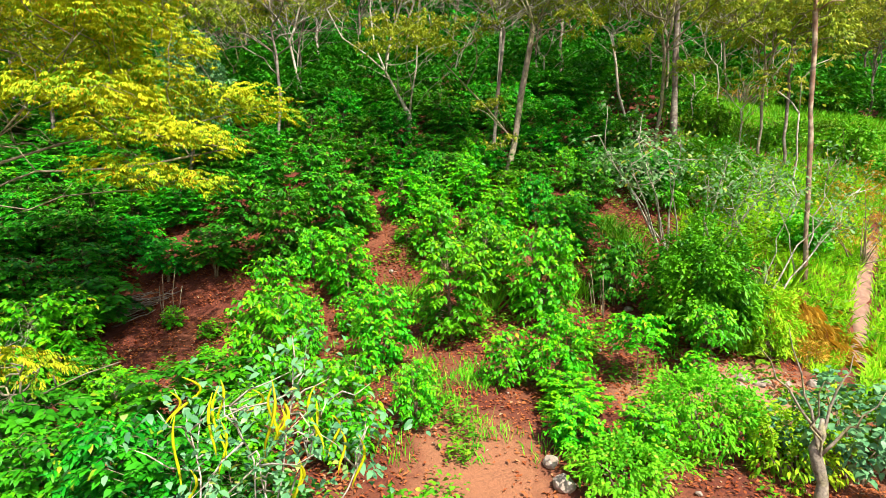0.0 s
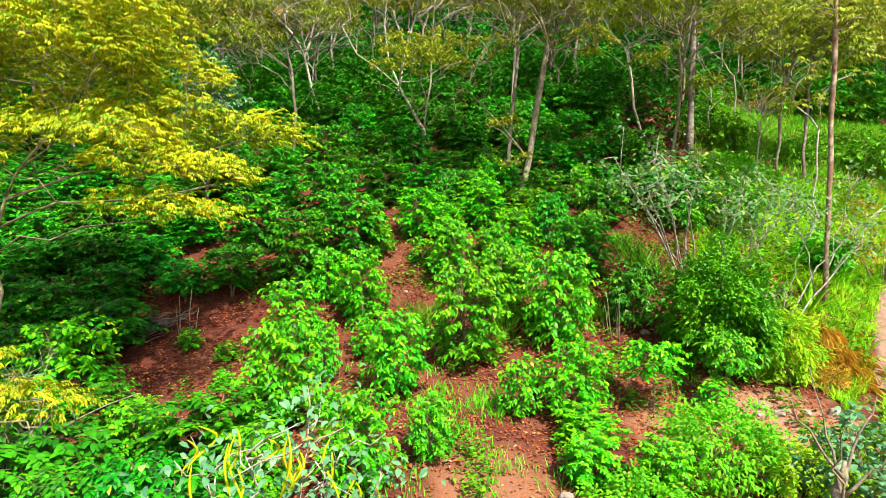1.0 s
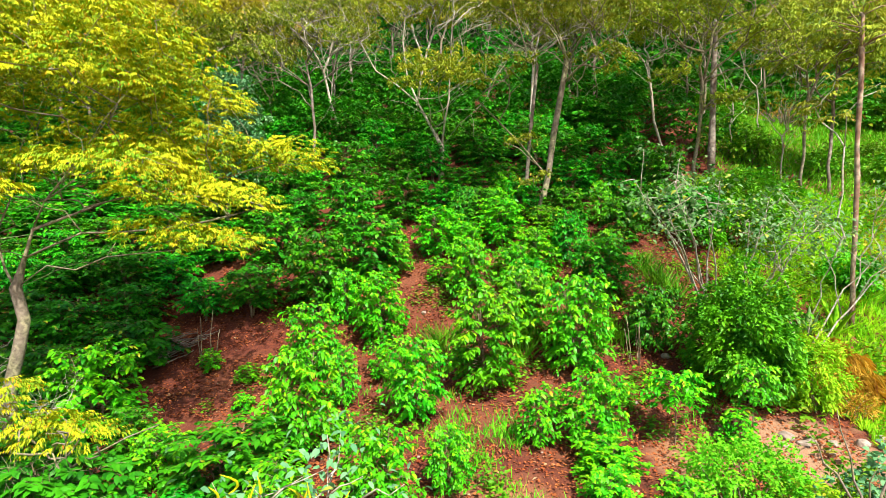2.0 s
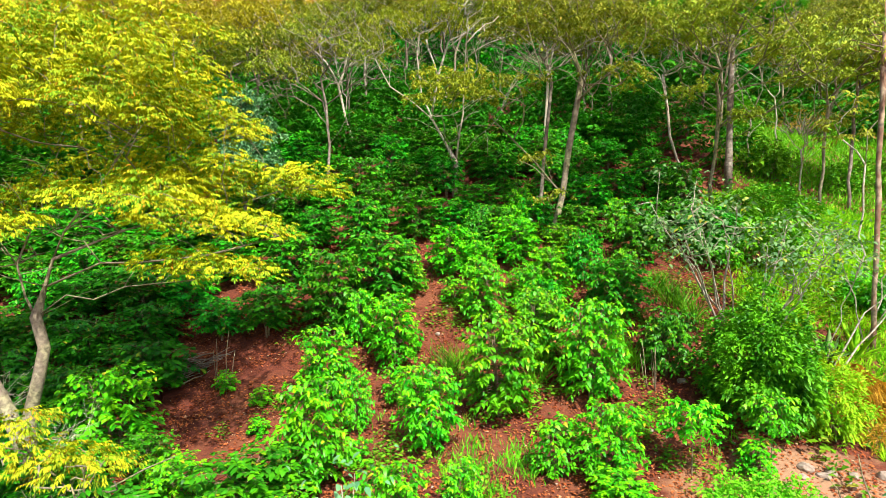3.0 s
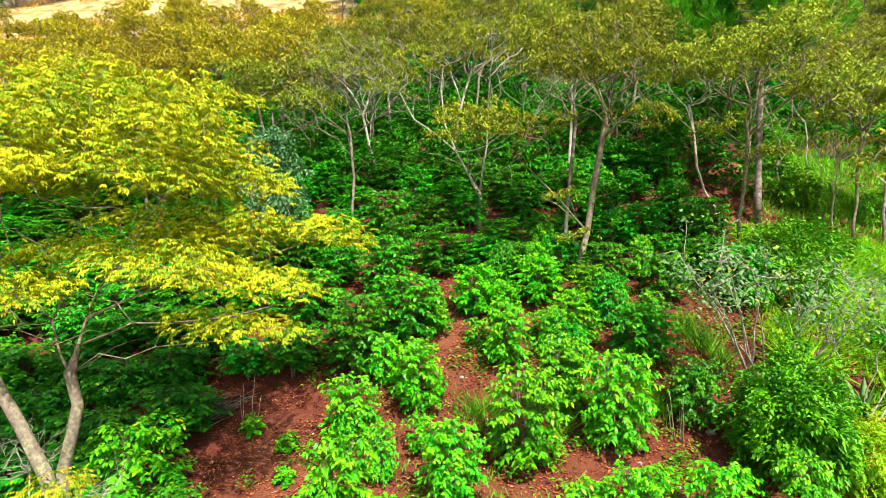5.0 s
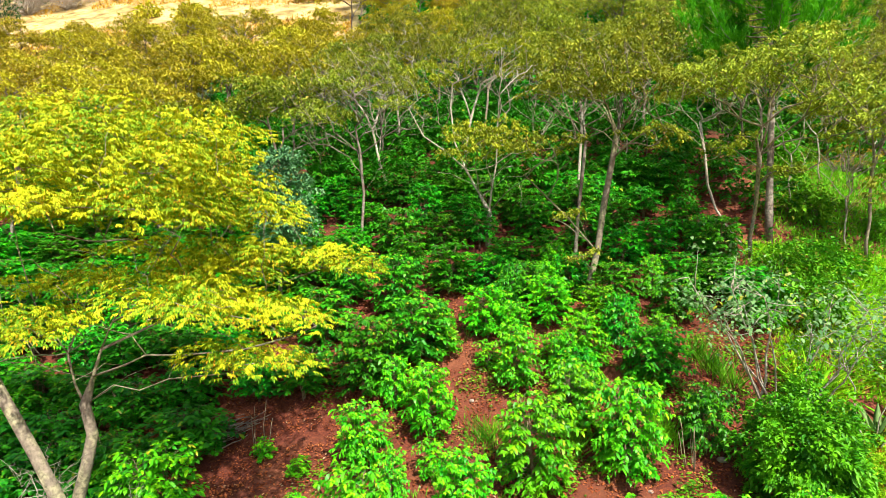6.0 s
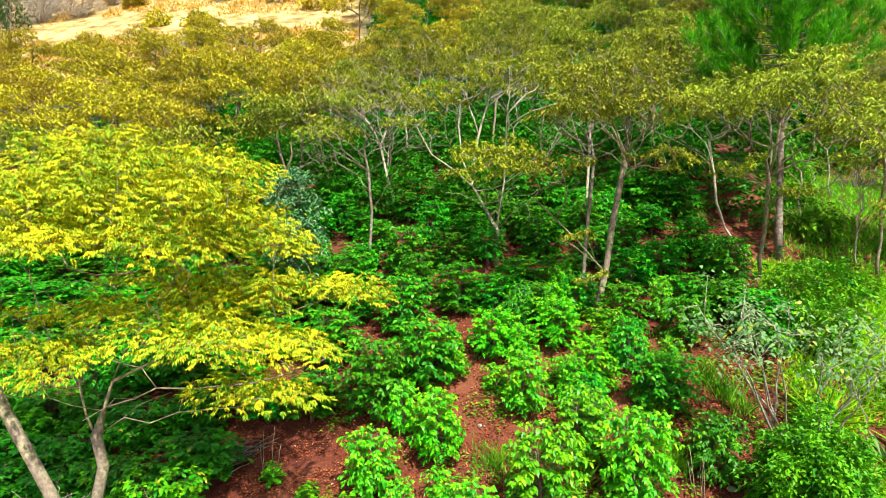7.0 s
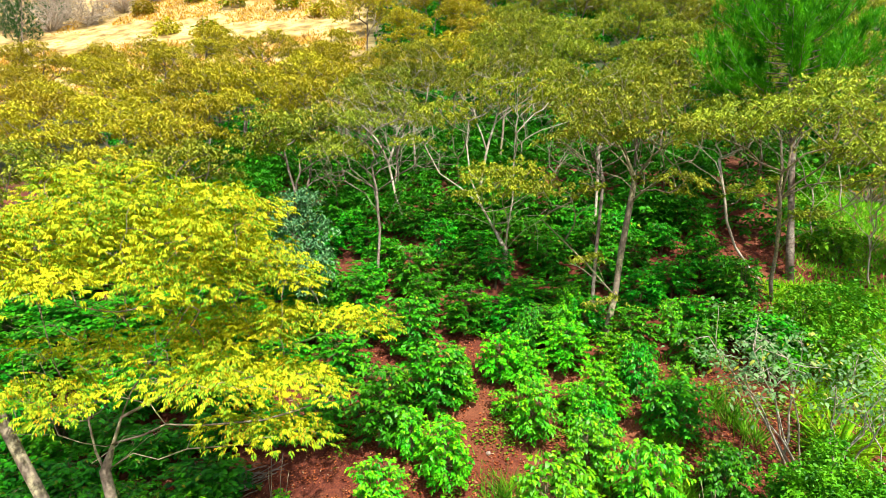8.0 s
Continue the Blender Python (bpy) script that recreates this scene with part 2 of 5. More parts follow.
def leaves_mesh(name, p, d, length, width, material, droop=0.35, fold=0.25, rng=None, quads=False, wide_at=0.42):
    """Many leaf blades as one mesh: from p along d, drooping to the tip and folded along the midrib."""
    rng = rng or np.random.default_rng(1)
    n = len(p)
    d = unit(d)
    up = np.array([0, 0, 1.0]) + rng.normal(0, 0.35, (n, 3))
    side = unit(np.cross(d, up))
    nrm = unit(np.cross(side, d))
    L = np.broadcast_to(np.asarray(length, float), (n,))[:, None]
    W = np.broadcast_to(np.asarray(width, float), (n,))[:, None]
    drop = np.zeros((n, 3))
    drop[:, 2] = -1
    mid = p + d * L * wide_at + drop * L * droop * 0.18
    tip = p + d * L * (1 - droop * 0.25) + drop * L * droop
    left = mid + side * W * 0.5 + nrm * W * fold
    right = mid - side * W * 0.5 + nrm * W * fold
    if quads:
        verts = np.stack([p, right, tip, left], 1).reshape(-1, 3)
        base = np.arange(n) * 4
        loops = np.stack([base, base + 1, base + 2, base, base + 2, base + 3], 1).reshape(-1)
        tris = 2 * n
    else:
        ring = [p]
        for at, wide in ((0.28, 0.45), (0.66, 0.40)):
            c = p + d * L * at * (1 - 0.25 * droop * at) + drop * L * droop * at * at
            ring += [c - side * W * wide + nrm * W * fold, c + side * W * wide + nrm * W * fold]
        verts = np.stack(ring + [tip], 1).reshape(-1, 3)
        base = np.arange(n) * 6
        loops = np.stack([base + k for k in (0, 1, 2, 1, 3, 2, 2, 3, 4, 3, 5, 4)], 1).reshape(-1)
        tris = 4 * n
    me = bpy.data.meshes.new(name)
    me.vertices.add(len(verts))
    me.vertices.foreach_set("co", verts.astype(np.float32).ravel())
    me.loops.add(tris * 3)
    me.loops.foreach_set("vertex_index", loops.astype(np.int32))
    me.polygons.add(tris)
    me.polygons.foreach_set("loop_start", np.arange(tris, dtype=np.int32) * 3)
    me.materials.append(material)
    me.update(calc_edges=True)
    me.validate()
    return me


def tube(build, pts, radii, sides=6):
    """A tapering limb along pts."""
    pts = np.asarray(pts, float)
    tang = unit(np.gradient(pts, axis=0))
    ref = np.array([0.31, 0.95, 0.07])
    a = unit(np.cross(tang, ref))
    b = np.cross(tang, a)
    ang = np.arange(sides) * 2 * math.pi / sides
    if sides > 5:
        lumps = np.sin(np.arange(len(pts)) * 2.3 + pts[0, 0] * 7)[:, None] * np.sin(ang * 2 + np.arange(len(pts))[:, None] * 0.8) * 0.10
        radii = np.asarray(radii)[:, None, None] * (1 + lumps)[:, :, None]
    else:
        radii = np.asarray(radii)[:, None, None]
    rings = pts[:, None] + radii * (a[:, None] * np.cos(ang)[None, :, None] + b[:, None] * np.sin(ang)[None, :, None])
    faces = []
    for i in range(len(pts) - 1):
        for j in range(sides):
            k = (j + 1) % sides
            faces.append((i * sides + j, i * sides + k, (i + 1) * sides + k, (i + 1) * sides + j))
    faces.append(tuple(range(sides))[::-1])
    faces.append(tuple((len(pts) - 1) * sides + j for j in range(sides)))
    build.add(rings.reshape(-1, 3), faces)


def part(name, mesh, parent, label=""):
    ob = new(name, mesh)
    ob.parent = parent
    return tagged(ob, label)


def thing(name, where, label, category, group="", kind=""):
    ob = new(name)
    ob.empty_display_size = 0.2
    ob.location = where
    return tagged(ob, label, category, group, kind)


# ---- the lie of the land ----
LAND_Y = [-200, -40, 0, 5, 10, 13.5, 15, 16.5, 18, 19.5, 21, 22.5, 24.1, 26.4, 29.3, 36, 43, 60, 100, 160, 300, 700]
LAND_Z = [-40, -12, -3.2, -1.5, -.1, .25, .75, 1.25, 2.2, 3.3, 4.15, 4.95, 5.85, 7.35, 9.2, 12.6, 15.2, 24, 47, 92, 190, 200]


def ground_z(x, y):
    """Height of the hillside: it steepens up the hill and falls away to both sides."""
    x, y = np.asarray(x, float), np.asarray(y, float)
    z = sum(np.interp(y + d, LAND_Y, LAND_Z) for d in (-1.0, -0.5, 0, 0.5, 1.0)) / 5
    right = np.logaddexp(0, (x - 5) / 1.5) * 1.5
    left = np.logaddexp(0, (-x - 4) / 1.5) * 1.5
    z = z + 1.5 * np.exp(-((x - 8.6) / 1.9) ** 2 - ((y - 23.0) / 1.8) ** 2)
    return z - 0.14 * np.minimum(right, 40) - 0.11 * np.minimum(left, 9) + 0.10 * np.sin(x * 0.7 + 1.3) * np.sin(y * 0.6) * (y < 60)


def on_ground(x, y, sink=0.03):
    return Vector((x, y, float(ground_z(x, y)) - sink))


def land():
    def lines(lo, hi, step, far):
        near = list(np.arange(lo, hi + 1e-6, step))
        out, s = [], step
        a, b = lo, hi
        low, high = [], []
        while a > -far or b < far:
            s *= 1.25
            a, b = a - s, b + s
            low.append(a), high.append(b)
        return np.array(low[::-1] + near + high)
    xs, ys = lines(-17, 17, 0.22, 900), lines(5, 31, 0.22, 900)
    X, Y = np.meshgrid(xs, ys)
    Z = ground_z(X, Y)
    near = np.exp(-(np.maximum(np.abs(X) - 17, 0) / 6) ** 2 - (np.maximum(np.abs(Y - 18) - 13, 0) / 6) ** 2)
    bumps = np.array([[noise.fractal(Vector((x * 0.9, y * 0.9, 0.0)), 0.9, 2.1, 5) for x in xs] for y in ys])
    clods = np.random.default_rng(5).normal(0, 1, X.shape)
    Z = Z + near * (0.07 * bumps + 0.018 * clods)
    n, m = len(xs), len(ys)
    faces = [(j * n + i, j * n + i + 1, (j + 1) * n + i + 1, (j + 1) * n + i) for j in range(m - 1) for i in range(n - 1)]
    b = Build()
    b.add(np.stack([X, Y, Z], -1), faces)
    tagged(new("ground", b.mesh("ground", SOIL)), "red-brown bare hillside soil with fallen leaves", "ground", kind="structure")


land()


# ---- coffee shrubs ----
def coffee_parts(seed, height, radius, bare=0.2, stems=2, leaf=0.17, levels=13, top_heavy=0.45, step=0.06):
    """Stem and foliage meshes of one coffee shrub: upright stems, tiers of arching side branches that end in clusters of broad paired leaves."""
    rng = np.random.default_rng(seed)
    wood, P, D, S, T = Build(), [], [], [], []
    for s in range(stems):
        az = rng.uniform(0, 6.28)
        lean = radius * (0.42 if stems > 1 else 0.06)
        top = np.array([math.cos(az) * lean, math.sin(az) * lean, height * rng.uniform(0.78, 1.0)])
        ts = np.linspace(0, 1, 6)
        pts = np.stack([top[0] * ts ** 1.3, top[1] * ts ** 1.3, top[2] * ts], 1) + rng.normal(0, 0.012, (6, 3)) * ts[:, None]
        pts[0] = (0.03 * math.cos(az), 0.03 * math.sin(az), -0.1)
        tube(wood, pts, np.linspace(0.024, 0.007, 6), 5)
        turn = rng.uniform(0, 6.28)
        for k in range(levels):
            u = (k + rng.uniform(0, 1)) / levels
            h = bare + (0.97 - bare) * u
            origin = np.array([np.interp(h, ts, pts[:, i]) for i in range(3)])
            reach = radius * (0.18 + 0.82 * math.sqrt(max(0.0, 1 - u ** (1.8 + top_heavy)))) * (0.62 + 0.38 * min(1, u * 4))
            turn += 1.6 + rng.normal(0, 0.25)
            for a in (turn, turn + math.pi):
                a += rng.normal(0, 0.25)
                long = reach * rng.uniform(0.68, 1.1)
                rise = 0.30 + 0.65 * u
                out = np.array([math.cos(a), math.sin(a), 0])
                side = np.cross(out, (0, 0, 1.0))
                n = max(3, int(long / step))
                w = np.linspace(0, 1, n + 1)[1:]
                br = origin + out * (long * w)[:, None] + np.array([0, 0, 1.0]) * (long * (rise * w - 0.5 * w ** 2))[:, None]
                tube(wood, np.vstack([origin, br[n // 2], br[-1]]), [0.007, 0.005, 0.002], 3)
                first = 0.2 if long < 0.4 else 0.36
                for q, ww in zip(br[w > first], w[w > first]):
                    for sgn in (-1, 1):
                        P.append(q + rng.normal(0, 0.015, 3))
                        D.append(out * rng.uniform(0.2, 0.8) + side * sgn * rng.uniform(0.5, 1.0) + np.array([0, 0, rng.uniform(-0.4, 0.25)]))
                        S.append(leaf * rng.uniform(0.7, 1.2))
                        T.append(ww > 0.8 and u > 0.5 and rng.uniform() < 0.4)
                for _ in range(4):
                    P.append(br[-1] + rng.normal(0, 0.02, 3))
                    D.append(out * 0.8 + side * rng.normal(0, 0.6) + np.array([0, 0, rng.uniform(-0.1, 0.6)]))
                    S.append(leaf * rng.uniform(0.55, 0.95))
                    T.append(u > 0.45)
        for a in np.linspace(0, 6.28, 9):
            P.append(pts[-1])
            D.append(np.array([math.cos(a), math.sin(a), rng.uniform(0.1, 1.0)]))
            S.append(leaf * 0.8)
            T.append(True)
    return wood, np.array(P), np.array(D), np.array(S), np.array(T), rng


def coffee_shrub(seed, material, shoot, label, **kw):
    wood, P, D, S, T, rng = coffee_parts(seed, **kw)
    ob = thing("coffee_shrub", (0, 0, 0), label, "shrub", "coffee shrubs on the slope")
    part("stem", wood.mesh("stem", TWIG), ob)
    me = leaves_mesh("foliage", P, D, S, S * 0.52, material, 0.3, 0.08, rng)
    me.materials.append(shoot)
    me.polygons.foreach_set("material_index", np.repeat(T.astype(np.int32), 4))
    part("foliage", me, ob)
    return ob


FULL = "dense glossy green coffee shrub on red soil"
kinds = [
    coffee_shrub(11, YOUNG, SHOOT, "bright green bushy coffee shrub on red soil", height=1.75, radius=1.0, bare=0.14, stems=5, levels=15, leaf=0.155),
    coffee_shrub(12, YOUNG, SHOOT, "bright green coffee shrub with drooping leaves", height=1.8, radius=0.95, bare=0.16, stems=4, levels=17, leaf=0.16),
    coffee_shrub(13, COFFEE, YOUNG, FULL, height=1.8, radius=1.0, bare=0.12, stems=5, levels=14, leaf=0.17),
    coffee_shrub(14, COFFEE, YOUNG, FULL, height=1.7, radius=1.0, bare=0.2, stems=4, levels=16, leaf=0.17),
    coffee_shrub(15, COFFEE, COFFEE, "dark green leggy coffee shrub", height=1.8, radius=0.95, bare=0.32, stems=4, levels=13, leaf=0.18),
    coffee_shrub(16, YOUNG, SHOOT, "young coffee tree with bare stem and umbrella top", height=1.7, radius=0.85, bare=0.62, stems=1, levels=30, leaf=0.15, top_heavy=0.9),
    coffee_shrub(17, YOUNG, SHOOT, "small young coffee plant with pale leaves", height=1.2, radius=0.5, bare=0.15, stems=2, levels=14, leaf=0.14),
]
BASE_H = [1.75, 1.8, 1.8, 1.7, 1.8, 1.7, 1.2]
BASE_R = [1.0, 0.95, 1.0, 1.0, 0.95, 0.85, 0.5]
used = set()
place_rng = np.random.default_rng(77)


def plant(kind, x, y, radius, height, turn=None, sink=0.03):
    turn = place_rng.uniform(0, 360) if turn is None else turn
    m = Matrix.Translation(on_ground(x, y, sink)) @ pose(0, 0, 0, place_rng.uniform(-5, 5), place_rng.uniform(-5, 5), turn)
    m = m @ Matrix.Diagonal((radius / BASE_R[kind], radius / BASE_R[kind], height / BASE_H[kind], 1))
    if kind not in used:
        used.add(kind)
        kinds[kind].matrix_basis = m
        return kinds[kind]
    one = kinds[kind].copy()
    scene.collection.objects.link(one)
    for c in kinds[kind].children:
        k = c.copy()
        scene.collection.objects.link(k)
        k.parent = one
    one.matrix_basis = m
    return one


# kind, x, y, radius, height: the shrubs on the open slope
OPEN = [
    (1, -3.82, 12.4, 0.94, 2.5), (1, -1.44, 13.9, 0.78, 2.05), (1, 2.5, 12.7, 0.74, 1.8), (6, 1.39, 12.8, 0.50, 1.5),
    # the one at (-9.05, 13.7): lighter leaf colour stands in for sun the big tree blocks
    (5, 4.47, 13.4, 0.80, 1.85), (1, -9.05, 13.7, 1.15, 2.35), (0, 0.24, 15.1, 1.10, 2.6), (0, 2.69, 16.0, 1.06, 2.65),
    (3, 4.91, 16.9, 0.77, 1.95), (1, -4.42, 15.9, 0.77, 2.05), (1, -2.73, 17.0, 0.88, 2.15), (1, -0.23, 18.7, 0.81, 2.05),
    (2, -3.48, 19.4, 1.24, 2.3), (1, -1.22, 20.6, 0.96, 1.85), (0, 0.94, 21.3, 1.03, 1.75), (2, 3.37, 22.4, 1.01, 1.65),
]
SLOPE = [
    (2, -5.1, 18.4, 1.17, 2.55), (2, -0.4, 24.2, 1.12, 1.4), (2, -5.54, 25.4, 1.17, 2.2), (2, -4.81, 22.1, 1.12, 2.2),
    (0, 1.33, 17.4, 0.86, 2.1), (1, 2.02, 19.4, 0.88, 1.9), (2, -2.9, 23.1, 1.17, 2.0), (3, 4.04, 18.9, 1.03, 1.9),
    (3, 5.28, 21.8, 0.88, 1.7), (2, 1.42, 24.2, 1.01, 1.55), (6, -2.45, 15.6, 0.45, 1.2), (1, -3.37, 14.6, 0.45, 1.6),
    (4, -7.09, 18.4, 1.08, 1.75), (4, -8.68, 18.6, 0.85, 1.4), (2, -7.13, 20.6, 1.17, 2.0), (2, -7.37, 24.0, 1.17, 2.0),
]
BORDER = [
    (2, -8.91, 23.0, 1.3, 2.1), (4, -12.7, 17.6, 1.15, 1.8), (4, -10.9, 18.0, 1.1, 1.8), (2, -11.5, 15.4, 1.25, 1.8),
    (2, -4.75, 10.8, 1.25, 1.55), (1, -6.4, 11.6, 0.7, 1.2), (1, -1.65, 9.9, 0.75, 1.85), (1, -0.5, 11.0, 0.5, 1.3),
    (1, 2.68, 11.8, 0.75, 0.85), (1, 2.4, 10.4, 0.6, 0.95), (1, -3.3, 9.7, 0.7, 1.4), (1, 3.5, 10.0, 0.6, 1.05), (6, -2.5, 19.8, 0.5, 1.1), (6, -1.2, 19.4, 0.45, 1.0),
    (3, 5.3, 25.4, 1.0, 1.6), (2, -3.5, 25.6, 1.0, 1.7), (6, 1.9, 14.0, 0.35, 0.7), (6, -4.6, 13.9, 0.4, 0.8),
    (6, -5.9, 14.6, 0.3, 0.5), (6, -3.1, 13.4, 0.35, 0.7), (6, 0.9, 19.6, 0.5, 1.2), (2, -7.7, 12.6, 0.7, 1.2),
]
taken = []
for kind, x, y, r, high in OPEN + SLOPE + BORDER:
    plant(kind, x, y, 0.94 * r, high)
    taken.append((x, y, r))


def scatter(count, xr, yr, gap, choices, size, seed, keep=lambda x, y: True):
    rng = np.random.default_rng(seed)
    done = 0
    for _ in range(count * 25):
        if done >= count:
            break
        x, y = rng.uniform(*xr), rng.uniform(*yr)
        r = rng.uniform(*size)
        if not keep(x, y) or any((x - a) ** 2 + (y - b) ** 2 < (gap * (r + c)) ** 2 for a, b, c in taken):
            continue
        kind, high = int(rng.choice(choices)), rng.uniform(1.4, 1.95)
        if not (-8.6 < x < -5.2 and 10.8 < y < 15.6):  # the bare soil
            plant(kind, x, y, r, high)
        taken.append((x, y, r))
        done += 1


# the rest of the plantation, under the shade trees and beside the open soil
scatter(78, (-16, 8), (19.5, 30), 0.76, (2, 3, 2, 4), (0.8, 1.12), 21, lambda x, y: (y > 21.5 or x < -7) and not (x > 8 and y < 26) and not (x > 6.8 and y > 26))
scatter(60, (-26, -6), (9.5, 26), 0.62, (2, 4), (1.0, 1.35), 23, lambda x, y: not (-9.6 < x and 14.2 < y < 17.6))
scatter(60, (-26, -10), (14.5, 30), 0.58, (2, 4), (1.0, 1.4), 27)
scatter(14, (-10, -1), (4.5, 9), 0.62, (2, 4), (0.7, 1.0), 24)
scatter(13, (-4, 6.5), (17.5, 23), 0.62, (1, 3), (0.45, 0.75), 26, lambda x, y: abs(x + 1.9) > 0.75 and not (x > 4.7 and y < 21))


def thicket(name, count, xr, yr, gap, size, seed, label, keep=lambda x, y: True):
    """Shrubs deep under the trees that nobody could count, joined."""
    rng = np.random.default_rng(seed)
    shapes = [coffee_parts(90 + i, height=1.8, radius=1.1, bare=0.1, stems=2 + i, levels=11 - 2 * i, leaf=0.25, step=0.13)[1:4] for i in range(2)]
    P, D, S, spots = [], [], [], []
    for _ in range(count * 20):
        if len(spots) >= count:
            break
        x, y, r = rng.uniform(*xr), rng.uniform(*yr), rng.uniform(*size)
        if not keep(x, y) or any((x - a) ** 2 + (y - b) ** 2 < (gap * (r + c)) ** 2 for a, b, c in spots):
            continue
        spots.append((x, y, r))
        p, d, s = shapes[int(rng.integers(0, 2))]
        t = rng.uniform(0, 6.28)
        turn = np.array([[math.cos(t), -math.sin(t), 0], [math.sin(t), math.cos(t), 0], [0, 0, 1.0]])
        P.append(p @ turn.T * r / 1.1 + np.array([x, y, float(ground_z(x, y))]))
        D.append(d @ turn.T)
        S.append(s * r / 1.1)
    P, D, S = np.concatenate(P), np.concatenate(D), np.concatenate(S)
    tagged(new(name, leaves_mesh(name, P, D, S, S * 0.55, COFFEE, 0.4, 0.1, rng, True)), label, "shrubs", kind="stuff")


thicket("coffee_thicket", 190, (-30, 11), (29, 46), 0.58, (1.1, 1.45), 22, "dense dark green coffee shrubs under the shade trees", lambda x, y: math.hypot((x - 9.3) / 2.2, (y - 31) / 4.5) > 0.45 + 0.6 * noise.noise(Vector((x, y, 0))))
thicket("far_thicket", 70, (-45, 26), (44, 64), 0.6, (1.4, 1.9), 25, "dark green undergrowth up the wooded hill")
thicket("upper_thicket", 28, (16, 50), (44, 70), 0.7, (1.4, 2.2), 28, "green shrubs far up the slope", lambda x, y: x > 0.3 * y)
thicket("slope_thicket", 75, (13, 44), (37, 52), 0.6, (1.2, 1.8), 30, "green shrubs at the top of the grassy slope")
thicket("hill_thicket", 56, (-30, 42), (64, 106), 0.7, (2.2, 3.2), 29, "dark green undergrowth high on the wooded hill", lambda x, y: x > -0.27 * y)


# ---- shade trees ----
def tree_skeleton(rng, trunks, pads, tip=0.012, power=0.44, kink=0.12, climb=0.25, spacing=0.55):
    """Limbs that reach every leaf pad from the nearest fitting place on the trunks. Returns nodes, parents and radii."""
    pos, par = [], []
    for line in trunks:
        last = line[0] if isinstance(line[0], int) else -1
        for q in line[1 if isinstance(line[0], int) else 0:]:
            pos.append(np.array(q, float))
            par.append(last)
            last = len(pos) - 1
    start = len(pos)
    top = pos[start - 1]
    low = 2
    ends = []
    for p in sorted(pads, key=lambda q: np.linalg.norm(q - top)):
        arr = np.array(pos)
        off = p - arr
        flat = np.linalg.norm(off[:, :2], axis=1)
        cost = np.linalg.norm(off, axis=1) + 3.0 * np.maximum(0, climb * flat - off[:, 2])
        cost[:low] += 5
        k = int(np.argmin(cost))
        a = arr[k]
        span = np.linalg.norm(p - a)
        n = max(2, int(span / spacing))
        ctrl = a + (p - a) * 0.5 + np.array([0, 0, 0.10 * span])
        last = k
        for i in range(1, n + 1):
            w = i / n
            q = (1 - w) ** 2 * a + 2 * w * (1 - w) * ctrl + w * w * p
            if i < n:
                q = q + rng.normal(0, kink * 0.55, 3)
            pos.append(q)
            par.append(last)
            last = len(pos) - 1
        ends.append(last)
    load = np.zeros(len(pos))
    load[ends] = 1
    for i in range(len(pos) - 1, -1, -1):
        if par[i] >= 0:
            load[par[i]] += load[i]
    return np.array(pos), par, tip * np.maximum(load, 0.6) ** power


def limb_mesh(name, pos, par, rad, material, sides=6, thickest=1.0):
    b = Build()
    kids = {}
    for i, p in enumerate(par):
        kids.setdefault(p, []).append(i)
    stack = [(r, None) for r in kids.get(-1, [])]
    while stack:
        i, frm = stack.pop()
        chain = [frm] if frm is not None else []
        while True:
            chain.append(i)
            nxt = sorted(kids.get(i, []), key=lambda k: -rad[k])
            for other in nxt[1:]:
                stack.append((other, i))
            if not nxt:
                break
            i = nxt[0]
        if len(chain) > 1:
            r = rad[chain].copy()
            if frm is not None:
                r[0] = min(r[0], r[1] * 1.25)
            r = np.minimum(r, thickest)
            tube(b, pos[chain], r, sides if r[0] > 0.03 else (4 if sides > 5 else 3))
    return b.mesh(name, material)


def sprays(rng, pads, size, per_pad, leaflets, leaf, flat=0.2, spread=0.30, star=False):
    """Feathery sprays of paired leaflets in flattened pads."""
    P, D, S = [], [], []
    middle = np.mean(pads, axis=0)
    for p, sz in zip(pads, size):
        away = (p - middle)[:2]
        away = away / max(2.0, np.linalg.norm(away))
        n = max(4, int(per_pad * sz ** 1.6))
        r = np.sqrt(rng.uniform(0, 1, n)) * sz
        a = rng.uniform(0, 6.28, n)
        dome = (1 - (r / sz) ** 2) * flat * sz
        o = p + np.stack([r * np.cos(a), r * np.sin(a), dome + rng.normal(0, flat * sz * 0.55, n)], 1)
        o[:, 2] -= 0.32 * ((o - p)[:, :2] @ away)
        a2 = a + rng.normal(0, 0.7, n)
        out = np.stack([np.cos(a2), np.sin(a2), rng.uniform(-0.25, 0.35, n)], 1)
        side = np.stack([-np.sin(a2), np.cos(a2), np.zeros(n)], 1)
        for k in range(leaflets):
            if star:
                b = a2 + k * 6.283 / leaflets + rng.normal(0, 0.35, n)
                P.append(o + rng.normal(0, 0.3 * leaf, (n, 3)))
                D.append(np.stack([np.cos(b), np.sin(b), rng.uniform(-0.4, 0.2, n)], 1))
                S.append(leaf * rng.uniform(0.6, 1.25, n))
                continue
            w = (k // 2 + 0.4) / (leaflets / 2)
            sgn = 1 if k % 2 else -1
            if k == leaflets - 1:
                sgn = 0
            P.append(o + out * (spread * w) + np.array([0, 0, -0.25]) * spread * w * w)
            D.append(out * rng.uniform(0.5, 0.9, (n, 1)) + side * sgn * rng.uniform(0.6, 1.0, (n, 1)) + np.stack([np.zeros(n), np.zeros(n), rng.uniform(-0.7, -0.05, n)], 1))
            S.append(leaf * rng.uniform(0.7, 1.2, n))
    return np.concatenate(P), np.concatenate(D), np.concatenate(S)


